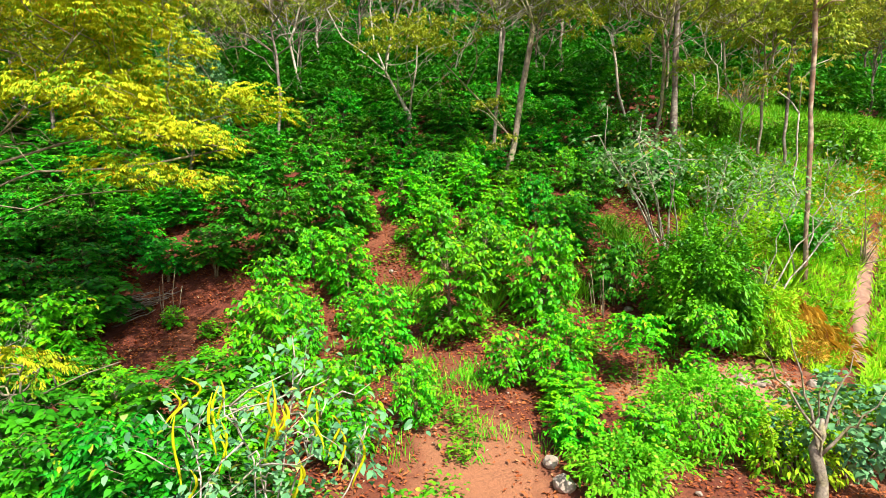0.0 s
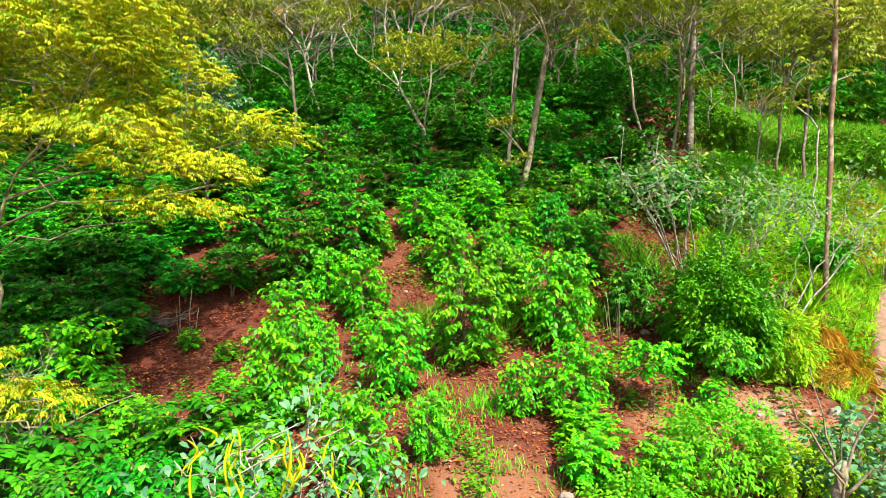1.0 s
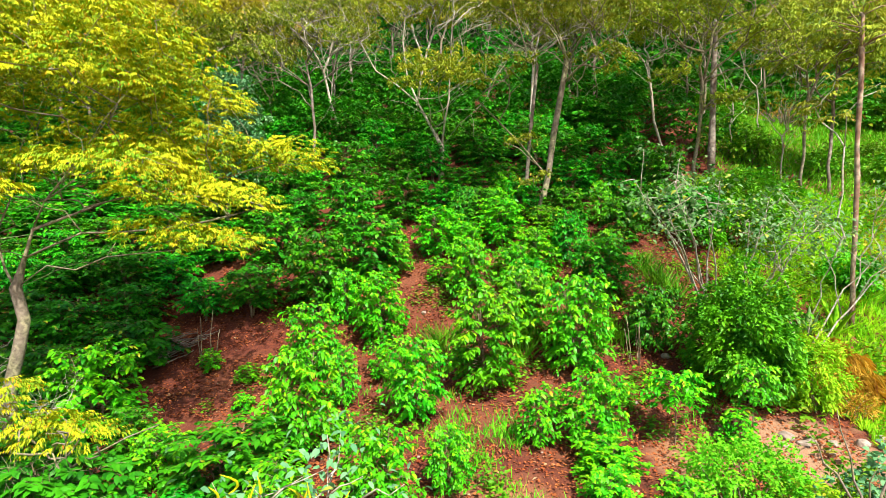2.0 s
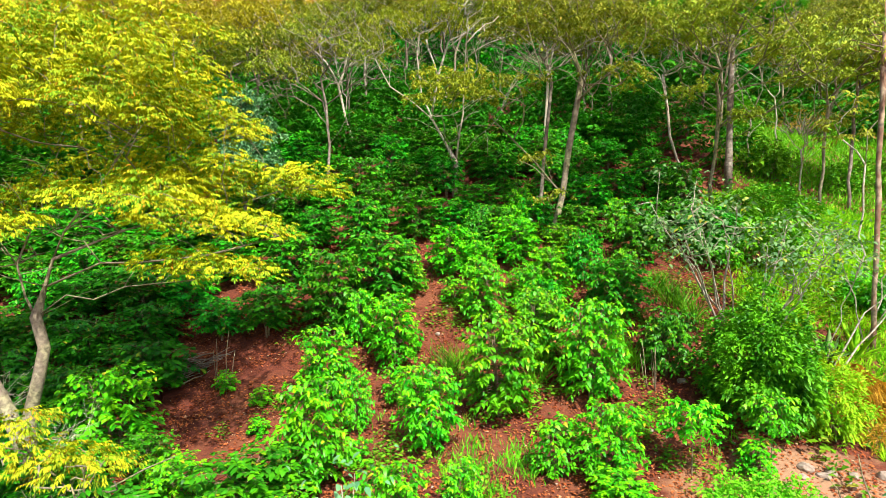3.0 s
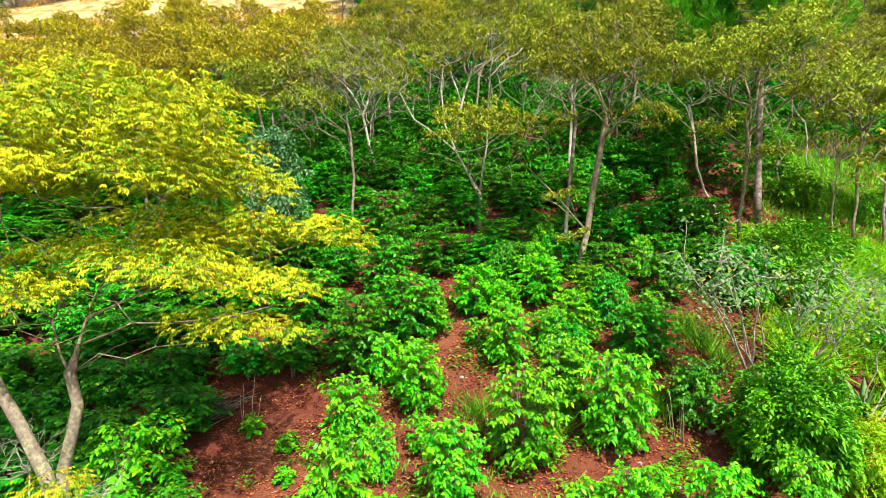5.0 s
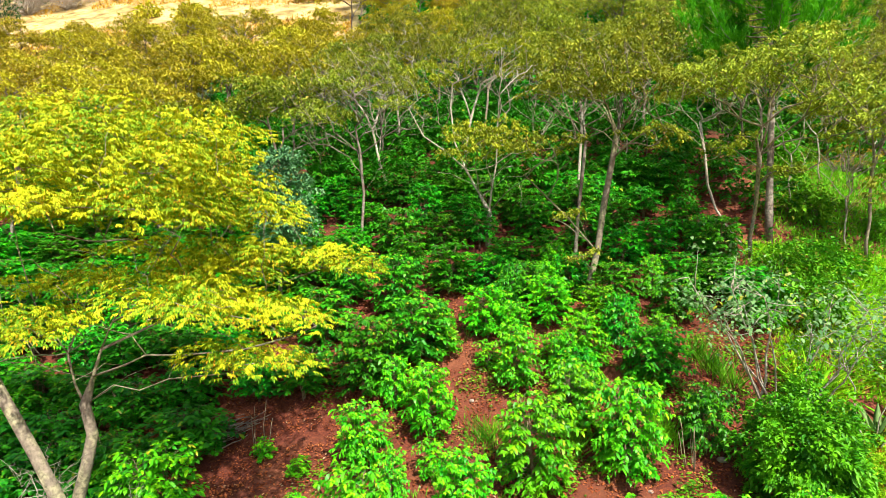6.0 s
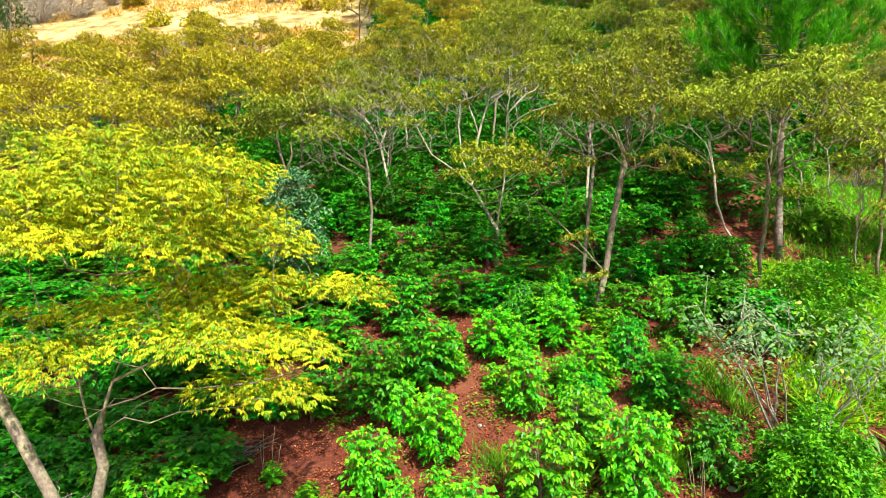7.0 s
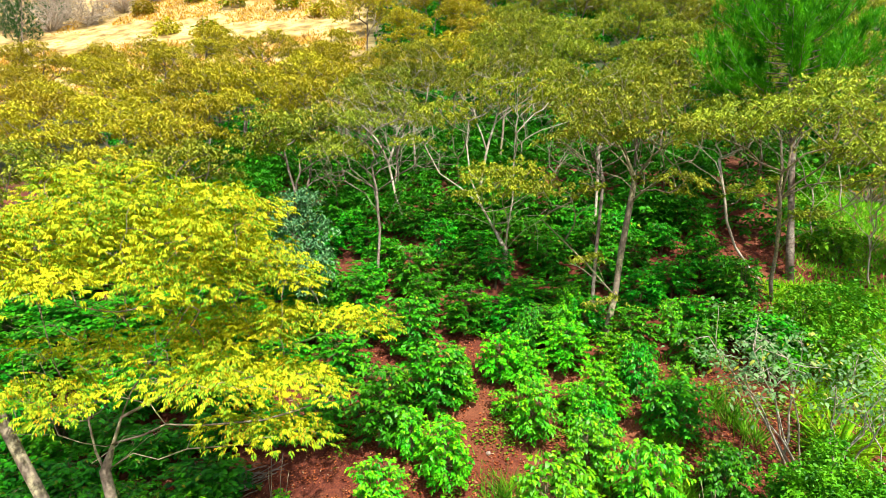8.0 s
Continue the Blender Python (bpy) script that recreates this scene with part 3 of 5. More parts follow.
def crown_pads(rng, count, centre, rx, ry, rz, pad, low=-0.25, inside=0.5, layered=0.0):
    """Pads over the shell of a broad domed crown, in loose layers; layered: how far apart they keep."""
    out, size = [], []
    tries = 0
    while len(out) < count and tries < count * 60:
        tries += 1
        v = rng.normal(0, 1, 3)
        v /= np.linalg.norm(v)
        if v[2] < low:
            continue
        v = v * rng.uniform(inside ** 2, 1.0) ** 0.5
        lump = 0.82 + 0.3 * noise.noise(Vector(v * 1.7) + Vector(centre) * 0.37)
        q = np.array(centre) + v * np.array([rx, ry, rz]) * lump
        if any(np.linalg.norm((q - o) * np.array([1, 1, 1.9 - layered])) < pad * (0.62 + 0.3 * layered) for o in out):
            continue
        out.append(q)
        size.append(pad * rng.uniform(0.65, 1.2))
    return out, size


def shade_tree(seed, name, base, trunks, crowns, leaves, bark, label, category="tree", group="", per_pad=34, leaflets=9, leaf=0.16, slim=0.36,
               pad=0.9, tip=0.013, power=0.44, quads=True, thickest=0.3, droop=0.5, flat=0.2, spread=0.3, low=-0.25, climb=0.25, star=False, bare=0, spacing=0.55, sides=8, bare_zone=None, base_r=0.0, limb_cap=None, layered=0.0):
    """A tree at base; trunks and crowns in metres from it. crowns: (count, centre, rx, ry, rz)."""
    rng = np.random.default_rng(seed)
    pads, size = [], []
    for count, centre, rx, ry, rz in crowns:
        a, b = crown_pads(rng, count, centre, rx, ry, rz, pad, low, 0.5, layered)
        pads += a
        size += b
    twigs = []
    for _ in range(bare):
        count, centre, rx, ry, rz = crowns[int(rng.integers(0, len(crowns)))]
        v = rng.normal(0, 0.55, 3)
        if bare_zone:
            twigs.append(np.array(bare_zone[0]) + rng.normal(0, 1, 3) * np.array(bare_zone[1:]))
            continue
        twigs.append(np.array(centre) + v * np.array([rx, ry, rz * 1.2]) - np.array([0, 0, rz * 0.6]))
    pos, par, rad = tree_skeleton(rng, trunks, pads + twigs, tip, power, climb=climb, spacing=spacing)
    if limb_cap:
        rad[limb_cap[0]:] = np.minimum(rad[limb_cap[0]:], limb_cap[1])
    foot = len(trunks[0])
    rad[:foot] = np.maximum(rad[:foot], base_r * np.linspace(1.25, 0.9, foot))
    ob = thing(name, base, label, category, group)
    part("trunk", limb_mesh("trunk", pos, par, rad, bark, sides, thickest), ob)
    P, D, S = sprays(rng, pads, size, per_pad, leaflets, leaf, flat, spread, star)
    part("crown", leaves_mesh("crown", P, D, S, S * slim, leaves, droop, 0.1, rng, quads), ob)
    return ob


def wavy(rng, a, b, n, amount):
    a, b = np.array(a, float), np.array(b, float)
    w = np.linspace(0, 1, n)
    pts = a + (b - a) * w[:, None] + rng.normal(0, amount, (n, 3)) * np.sin(w * math.pi)[:, None]
    return [tuple(q) for q in pts]


r0 = np.random.default_rng(3)
# the big yellow-green tree beside the slope
b0 = on_ground(-9.85, 12.0, 0.1)
foot_z = b0.z


def from_foot(pts):
    """Points given by the place and the height over the sea of the plan, taken from the foot of the big tree."""
    return [(x - b0.x, y - b0.y, z - foot_z) for x, y, z in pts]


def bent(pts, amount=0.07):
    return [tuple(np.array(q) + r0.normal(0, amount, 3)) for q in pts]


main = from_foot([(-9.85, 12, foot_z), (-9.95, 12, 0.8), (-9.93, 12, 1.6), (-9.68, 12, 2.5), (-9.55, 12, 3.1), (-9.72, 12, 3.75)])
stem_l = [5] + from_foot([(-9.95, 12, 4.2), (-10.12, 12.0, 4.9), (-10.6, 12.1, 5.4), (-11.1, 12.2, 6.0), (-11.8, 12.6, 7.0), (-12.6, 13.2, 8.2)])
stem_r = [5] + from_foot([(-9.5, 12, 4.4), (-9.3, 12, 5.0), (-9.1, 12.1, 5.6), (-8.5, 12.2, 6.3), (-8.0, 12.4, 7.3), (-7.4, 12.9, 8.4)])
stem_m = [7] + from_foot([(-9.9, 12.2, 5.7), (-9.9, 12.5, 6.8), (-9.6, 12.9, 8.0), (-9.5, 13.2, 9.2)])
stem_b = [14] + from_foot([(-8.8, 12.8, 6.6), (-8.6, 13.6, 7.6), (-8.0, 14.6, 8.4)])
arm_a = [12] + bent(from_foot([(-8.7, 11.9, 4.7), (-8.1, 11.9, 4.95), (-7.2, 11.9, 5.0), (-6.2, 12.0, 5.1), (-5.2, 12.3, 5.35), (-4.6, 12.7, 5.5)]))
arm_b = [5] + bent(from_foot([(-9.0, 11.9, 4.25), (-8.4, 11.8, 4.2), (-7.6, 11.8, 4.3), (-6.8, 11.9, 4.45), (-6.2, 12.0, 4.5)]))
arm_c = [14] + bent(from_foot([(-8.2, 11.6, 5.9), (-7.6, 11.2, 6.1), (-6.9, 10.8, 6.1)]))
arm_d = [13] + bent(from_foot([(-8.2, 12.9, 5.6), (-7.2, 13.8, 6.0), (-6.2, 14.5, 6.3), (-5.2, 14.9, 6.6)]))
big_tree = shade_tree(31, "shade_tree", b0, [main, stem_l, stem_r, stem_m, stem_b, arm_a, arm_b, arm_c, arm_d],
           [(n, from_foot([c])[0], rx, ry, rz) for n, c, rx, ry, rz in (
               (185, (-10.0, 12.8, 8.1), 5.2, 4.3, 2.8), (11, (-8.4, 13.6, 7.0), 3.2, 1.6, 0.6), (13, (-5.9, 12.1, 4.75), 1.3, 0.9, 0.4), (12, (-6.5, 10.6, 6.2), 1.2, 0.8, 0.35),
               (15, (-5.4, 14.8, 6.7), 1.7, 1.1, 0.55), (12, (-6.3, 12.9, 5.7), 1.7, 1.2, 0.4), (9, (-10.4, 10.9, 5.6), 1.9, 0.7, 0.4), (17, (-9.3, 13.0, 6.3), 3.4, 2.0, 0.6), (10, (-7.4, 13.4, 6.6), 1.6, 1.2, 0.5))],
           YELLOW, TAN_BARK, "large spreading tree with layered yellow-green leaves and pale bark", per_pad=112, leaflets=13, leaf=0.082, slim=0.38, pad=0.6, low=-0.12, climb=0.05,
           bare=130, bare_zone=((-0.2, 0.4, 6.8), 2.0, 1.0, 0.7), flat=0.3, spread=0.22, tip=0.0062, power=0.33, thickest=0.14, droop=0.5, base_r=0.13, limb_cap=(25, 0.022), layered=1.0)
rust_at = [np.array(q) for q in from_foot([(-7.85, 15.3, 6.55), (-7.5, 15.1, 6.75), (-12.2, 10.6, 7.7)])]
RP, RD, RS = sprays(np.random.default_rng(34), rust_at, [0.4, 0.3, 0.35], 112, 13, 0.082, 0.3, 0.22)
withered = part("withered_spray", leaves_mesh("withered_spray", RP, RD, RS, RS * 0.38, RUST, 0.5, 0.1, None, True), big_tree)
tagged(withered, "rust-orange withered leaves", kind="stuff")
# second pale leaning trunk beside it, with a crown of its own to the side
b1 = on_ground(-8.9, 11.2, 0.1)
shade_tree(32, "shade_tree", b1, [[(0, 0, 0), (-0.35, 0, 1.3), (-0.8, 0, 2.5), (-1.35, 0.0, 3.5), (-2.2, 0.1, 4.7), (-2.9, 0.2, 5.7), (-3.6, 0.3, 6.8), (-4.0, 0.4, 7.7)]],
           [(22, (-4.8, 0.8, 9.2), 2.4, 2.2, 1.4)], YELLOW, TAN_BARK,
           "leaning tree with slim pale trunk and yellow-green leaves", per_pad=112, leaflets=13, leaf=0.082, slim=0.38, pad=0.6, flat=0.3, spread=0.22, thickest=0.16,
           tip=0.011, power=0.36, droop=0.5, base_r=0.125, layered=1.0)
# low yellow sprays near the foot of the big tree
b2 = on_ground(-7.2, 9.7, 0.1)
shade_tree(33, "small_tree", b2, [wavy(r0, (0, 0, 0), (0.1, 0.1, 2.0), 5, 0.05)],
           [(8, (-0.1, 0.1, 2.2), 1.2, 1.0, 0.45), (5, (-1.4, 0.2, 2.7), 0.9, 0.6, 0.35)], YELLOW, PALE_BARK,
           "small tree with sparse yellow leaves and bare twigs", low=-0.9, pad=0.6, per_pad=72, leaflets=13, leaf=0.085, slim=0.36, flat=0.18, spread=0.26, thickest=0.022, droop=0.5, bare=30, layered=0.5)

# the shade trees that stand in the coffee
def coffee_shade(seed, x, y, height, lean, crown_r, leaves, bark, label, fork_at=0.45, twin=False, pads=95, more=(), **kw):
    rng = np.random.default_rng(seed)
    base = on_ground(x, y, 0.1)
    f = np.array([lean[0] * fork_at, lean[1] * fork_at, height * fork_at])
    top = np.array([lean[0], lean[1], height * 0.72])
    lines = [wavy(rng, (0, 0, 0), f, 5, 0.07), [4] + wavy(rng, f + (top - f) * 0.3 + rng.normal(0, 0.12, 3), top, 4, 0.12)]
    if twin:
        other = f + np.array([-0.9 if lean[0] >= 0 else 0.9, 0.4, height * 0.35])
        lines.append([4] + wavy(rng, f + (other - f) * 0.3, other, 4, 0.1))
    else:
        other = f + np.array([rng.uniform(-1.4, 1.4), rng.uniform(-0.4, 0.9), height * 0.3])
        lines.append([4] + wavy(rng, f + (other - f) * 0.4, other, 3, 0.1))
    crowns = list(more)
    parts = 6
    for k in range(parts):
        a = k * 2.4 + rng.uniform(-0.5, 0.5)
        r = crown_r * (0.25 + 0.5 * math.sqrt((k + 0.5) / parts))
        hz = height * (0.95 - 0.05 * k + rng.uniform(-0.05, 0.05))
        crowns.append((max(5, pads // parts), (lean[0] + r * math.cos(a), lean[1] + r * math.sin(a), hz), crown_r * rng.uniform(0.36, 0.55), crown_r * rng.uniform(0.36, 0.55), height * rng.uniform(0.06, 0.10)))
    return shade_tree(seed, "shade_tree", base, lines, crowns, leaves, bark, label, group="shade trees over the coffee", star=True, thickest=0.14, power=0.4, **kw)


OL = "shade tree with flat olive-green crown and pale bare limbs"
GO = "shade tree with golden-olive layered crown"
FAR_KW = dict(per_pad=26, leaflets=12, leaf=0.15, slim=0.42, pad=0.55, flat=0.2, climb=0.5, low=-0.6, bare=60, layered=1.1, tip=0.0085)
WOOD_KW = dict(per_pad=13, leaflets=9, leaf=0.24, slim=0.42, pad=0.75, flat=0.18, climb=0.4, low=-0.6, pads=90, bare=10, spacing=1.0, sides=5, layered=0.7)
KW41 = dict(FAR_KW, group="shade trees over the coffee", star=True, power=0.4)
shade_tree(41, "shade_tree", on_ground(2.35, 22.5, 0.1), [[(0, 0, 0), (0.08, 0, 0.8), (0.36, 0, 2.0), (0.57, -0.1, 3.7), (0.85, -0.3, 5.4), (0.97, -0.4, 6.2)],
           [2, (0.0, -0.2, 2.4), (-0.7, -0.4, 3.2), (-1.5, -0.5, 4.0), (-2.3, -0.6, 4.8)], [5, (0.6, -1.0, 7.0), (0.2, -1.6, 7.6)], [5, (1.5, -0.8, 7.0), (2.2, -1.4, 7.5)]],
           [(20, (-0.9, -2.2, 7.5), 1.6, 1.4, 0.5), (20, (1.6, -2.3, 7.6), 1.7, 1.4, 0.5), (26, (0.3, -2.2, 8.6), 2.4, 2.0, 0.8), (16, (0.6, 0.4, 8.4), 2.2, 1.6, 0.7), (3, (-0.7, -0.4, 3.3), 0.7, 0.5, 0.25), (7, (-1.4, -1.9, 5.7), 1.2, 0.9, 0.4), (6, (1.9, -1.8, 6.0), 1.2, 0.9, 0.4), (4, (-0.2, -0.9, 1.9), 0.8, 0.5, 0.3)],
           OLIVE, TAN_BARK, OL, thickest=0.12, base_r=0.11, **KW41)
shade_tree(57, "shade_tree", on_ground(1.95, 22.95, 0.1), [[(0, 0, 0), (0.0, 0, 1.5), (0.1, 0, 3.0), (0.25, 0.0, 4.6), (0.4, 0.1, 6.0)]],
           [(14, (0.2, 0.6, 8.0), 2.0, 1.6, 0.8)], OLIVE, GREY_BARK, "slim shade tree with grey straight trunk", thickest=0.07, base_r=0.065, **KW41)
shade_tree(42, "shade_tree", on_ground(-1.5, 26.0, 0.1), [[(0, 0, 0), (0, 0, 0.8), (0.04, 0, 1.5)],
           [2, (-0.45, 0, 2.4), (-1.0, 0, 3.4), (-1.9, 0.1, 4.2), (-2.9, 0.2, 4.9), (-3.6, 0.4, 6.2)], [2, (0.15, 0, 2.5), (0.35, 0, 3.6), (0.4, 0.1, 5.4), (0.5, 0.2, 7.0)],
           [4, (-1.5, 0.2, 4.6), (-1.7, 0.4, 6.2), (-1.6, 0.4, 7.2)]],
           [(60, (0.2, -2.0, 4.1), 2.3, 1.5, 1.1), (28, (0.8, 0.4, 8.3), 2.8, 2.2, 0.9), (20, (-2.7, 0.6, 7.5), 2.0, 1.7, 0.7)], PALE_OLIVE, STEM_BARK, OL, thickest=0.15, base_r=0.13, **KW41)
TWIGGY = dict(FAR_KW, bare=170, tip=0.0075)
TW = "shade tree with sparse olive leaves and many bare brown twigs"
coffee_shade(43, -7.1, 26.0, 8.6, (-0.3, 0.5), 3.2, OLIVE, GREY_BARK, TW, 0.42, pads=34, **TWIGGY)
coffee_shade(44, -6.9, 30.3, 8.2, (-2.0, 0.5), 3.4, OLIVE, STEM_BARK, TW, 0.45, True, pads=48, **TWIGGY)
coffee_shade(45, 2.5, 28.8, 8.6, (0.6, 0.3), 3.4, OLIVE, STEM_BARK, OL, 0.5, pads=135, **FAR_KW)
coffee_shade(46, -7.8, 38.0, 9.0, (-0.8, 0.4), 3.6, OLIVE, STEM_BARK, OL, 0.3, True, pads=135, **FAR_KW)
coffee_shade(47, -3.2, 31.5, 8.6, (1.2, 0.4), 3.4, OLIVE, STEM_BARK, TW, 0.4, True, pads=66, **TWIGGY)
coffee_shade(48, -2.5, 37.0, 9.0, (1.0, 0.4), 3.6, OLIVE, PALE_BARK, OL, 0.4, True, pads=135, **FAR_KW)
shade_tree(49, "shade_tree", on_ground(9.4, 27.0, 0.1), [[(0, 0, 0), (-0.55, 0.05, 0.7), (-1.1, 0.1, 1.6), (-1.45, 0.1, 2.7), (-1.55, 0.1, 3.8), (-1.75, 0.2, 5.4)]],
           [(30, (-1.6, 0.2, 7.0), 2.0, 1.8, 0.9), (16, (-0.6, 0.6, 8.0), 1.6, 1.4, 0.7)], OLIVE, STEM_BARK, "shade tree with thin curved pale trunk", group="shade trees over the coffee",
           star=True, thickest=0.075, power=0.4, **FAR_KW)
coffee_shade(50, 8.7, 24.2, 8.0, (-0.4, -2.4), 3.3, OLIVE, PALE_BARK, OL, 0.5, pads=120, more=[(6, (-1.5, -1.6, 4.3), 1.2, 0.8, 0.4), (6, (0.8, -1.3, 3.4), 1.0, 0.7, 0.35), (6, (2.4, -2.0, 4.6), 1.2, 0.9, 0.4)], **FAR_KW)
def bare_tree(seed, x, y, height, bark, n=34):
    """A leafless small tree: forked stem and a tangle of thin limbs."""
    rng = np.random.default_rng(seed)
    lean = rng.normal(0, 0.6, 2)
    f = np.array([lean[0] * 0.4, lean[1] * 0.4, height * 0.4])
    lines = [wavy(rng, (0, 0, 0), f, 5, 0.07), [4] + wavy(rng, f + (0.25, 0, 0.3), (lean[0] + 0.6, lean[1], height * 0.8), 4, 0.12),
             [4] + wavy(rng, f + (-0.25, 0.1, 0.3), (lean[0] - 0.7, lean[1], height * 0.75), 4, 0.12)]
    ends = [np.array([lean[0], lean[1], height * 0.78]) + rng.normal(0, 1, 3) * np.array([1.1, 0.9, height * 0.14]) for _ in range(n)]
    pos, par, rad = tree_skeleton(rng, lines, ends, 0.008, 0.42, kink=0.08, climb=0.7)
    ob = thing("bare_tree", on_ground(x, y, 0.1), "small leafless tree with pale tangled branches", "tree", "bare trees in the wood")
    part("trunk", limb_mesh("trunk", pos, par, rad, bark, 6, 0.1), ob)


for k, (x, y, h) in enumerate([(13.0, 31.0, 6.0), (16.0, 34.5, 6.5), (10.6, 33.0, 6.0), (19.5, 36.0, 5.5), (-7.8, 32.0, 6.5), (-4.6, 33.5, 6.5), (0.4, 31.0, 6.0), (5.2, 31.5, 6.0), (-10.5, 31.0, 6.0), (-0.8, 34.5, 6.5),
                                (13.8, 27.5, 5.5), (7.0, 35.0, 6.5)]):
    bare_tree(400 + k, x, y, h, (STEM_BARK, STEM_BARK, PALE_BARK)[k % 3])
coffee_shade(58, 14.2, 26.8, 8.0, (-0.3, -1.2), 3.3, OLIVE, TAN_BARK, OL, 0.45, True, **FAR_KW)
coffee_shade(55, 12.4, 33.5, 8.8, (0.4, 0.3), 3.4, OLIVE, PALE_BARK, OL, 0.45, True, **FAR_KW)
coffee_shade(56, 18.5, 39.0, 9.0, (-0.4, 0.3), 3.6, OLIVE, PALE_BARK, OL, 0.45, True, **FAR_KW)
# the wood up the hill, copies of two trees
pool = [coffee_shade(51, -12.5, 29.0, 7.6, (0.4, 0.4), 3.3, OLIVE, GREY_BARK, OL, 0.4, True, **WOOD_KW),
        coffee_shade(52, -17.0, 26.0, 7.4, (-0.4, 0.4), 3.3, OLIVE, GREY_BARK, OL, 0.42, **WOOD_KW),
        coffee_shade(53, -14.5, 36.0, 7.4, (0.4, 0.4), 3.4, GOLDEN, GREY_BARK, GO, 0.4, True, **WOOD_KW),
        coffee_shade(54, -21.0, 33.5, 7.2, (-0.4, 0.4), 3.4, GOLDEN, GREY_BARK, GO, 0.42, **WOOD_KW)]
stand = [(-12.5, 29.0), (-17.0, 26.0), (-14.5, 36.0), (-21.0, 33.5), (2.3, 22.4), (-1.75, 26.5), (-7, 26), (-6.6, 29.2), (2.5, 28.8), (-7.8, 38), (-3.2, 31.5), (-2.5, 37), (8.4, 27.8), (8, 22.4), (12.4, 33.5), (18.5, 39.0)]
rw = np.random.default_rng(8)
count = 0
for x, y, turn in ((-38, 42, 20), (-44, 47, 200), (-34, 37, 110), (-46, 41, 300), (-52, 50, 60), (-30, 31, 250)):
    copy_thing(pool[3 if turn > 150 else 2], Matrix.Translation(on_ground(x, y, 0.1)) @ pose(0, 0, 0, 0, 0, turn))
    stand.append((x, y))
for _ in range(4000):
    if count >= 135:
        break
    y = rw.uniform(24, 105)
    x = rw.uniform(-0.95 * y - 4, 0.75 * y)
    if (x > -14 and y < 30.5) or any((x - a) ** 2 + (y - b) ** 2 < (3.7 + 0.012 * y) ** 2 for a, b in stand):
        continue
    if y > 62 and x < -0.27 * y - 2 + rw.uniform(-4, 4):
        continue
    if x > 0.36 * y and y < 36:
        continue
    warm = x < -4 and rw.uniform() < min(1, max(0, (y - 26) / 14 + (-x - 16) / 24))
    t = pool[int(rw.integers(0, 2)) + (2 if warm else 0)]
    s = rw.uniform(0.8, 1.12) * (1 + max(0, y - 50) * 0.006)
    copy_thing(t, Matrix.Translation(on_ground(x, y, 0.1)) @ pose(0, 0, 0, 0, 0, rw.uniform(0, 360)) @ Matrix.Scale(s, 4))
    stand.append((x, y))
    count += 1


# ---- grass, weeds and fallen leaves ----
def blades(name, where, height, width, material, label, category, lean=0.5, seed=1, kind="stuff"):
    """Grass blades standing at the given places (x, y), each bent outward; one mesh."""
    rng = np.random.default_rng(seed)
    x, y = np.asarray(where).T
    n = len(x)
    p = np.stack([x, y, ground_z(x, y) + 0.0], 1)
    a = rng.uniform(0, 6.28, n)
    s = rng.uniform(0.05, lean, n)
    d = np.stack([np.cos(a) * s, np.sin(a) * s, np.ones(n)], 1)
    h = height * rng.uniform(0.5, 1.2, n)
    ob = new(name, leaves_mesh(name, p, d, h, width * rng.uniform(0.7, 1.3, n), material, 0.25, 0.05, rng, True, 0.3))
    return tagged(ob, label, category, kind=kind)


def clumps(rng, centres, per, spread):
    c = np.repeat(np.asarray(centres, float), per, axis=0)
    return c + rng.normal(0, spread, c.shape)


def area(rng, n, xr, yr, cut=0.0, scale=0.5, off=0.0):
    """Random places in a rectangle where a slow noise is above cut."""
    out = []
    while len(out) < n:
        x, y = rng.uniform(*xr), rng.uniform(*yr)
        if noise.noise(Vector((x * scale + off, y * scale, off))) > cut:
            out.append((x, y))
    return np.array(out)


def low_leaves(name, where, size, material, label, category, lift=0.05, seed=1, flatness=0.5, slim=0.5):
    rng = np.random.default_rng(seed)
    x, y = where.T
    n = len(x)
    p = np.stack([x, y, ground_z(x, y) + rng.uniform(0.02, lift, n)], 1)
    a = rng.uniform(0, 6.28, n)
    d = np.stack([np.cos(a), np.sin(a), rng.uniform(-0.1, flatness, n)], 1)
    L = size * rng.uniform(0.6, 1.3, n)
    return tagged(new(name, leaves_mesh(name, p, d, L, L * slim, material, 0.25, 0.12, rng, True)), label, category, kind="stuff")


gr = np.random.default_rng(61)
litter = area(gr, 56000, (-13, 9), (8, 24), -0.35, 0.9)
litter = np.vstack([litter, area(gr, 5000, (6, 12.5), (26, 37), -0.4, 0.9)])
litter = litter[np.hypot((litter[:, 0] - 0.6) / 1.7, (litter[:, 1] - 9.3) / 2.8) > gr.uniform(0.2, 1.3, len(litter))]
low_leaves("leaf_litter", litter, 0.10, LITTER, "dry brown fallen leaves on red soil", "leaf litter", 0.06, 2, 0.25)
low_leaves("weeds", clumps(gr, np.vstack([area(gr, 150, (-7, 7), (8.5, 21), 0.0, 0.55, 3.0), area(gr, 90, (1, 9), (14, 24), 0.0, 0.5, 9.0)]), 45, 0.17), 0.13, WEED,
           "low green weeds between the coffee shrubs", "weeds", 0.32, 3, 0.7)
under = area(gr, 9000, (-32, 14), (26, 60), -0.1, 0.3, 5.0)
under = under[np.hypot((under[:, 0] - 9.3) / 2.2, (under[:, 1] - 31) / 4.5) > gr.uniform(0.2, 1.0, len(under))]
low_leaves("undergrowth", under, 0.34, COFFEE, "dark green undergrowth beneath the trees", "undergrowth", 0.6, 4, 0.9)
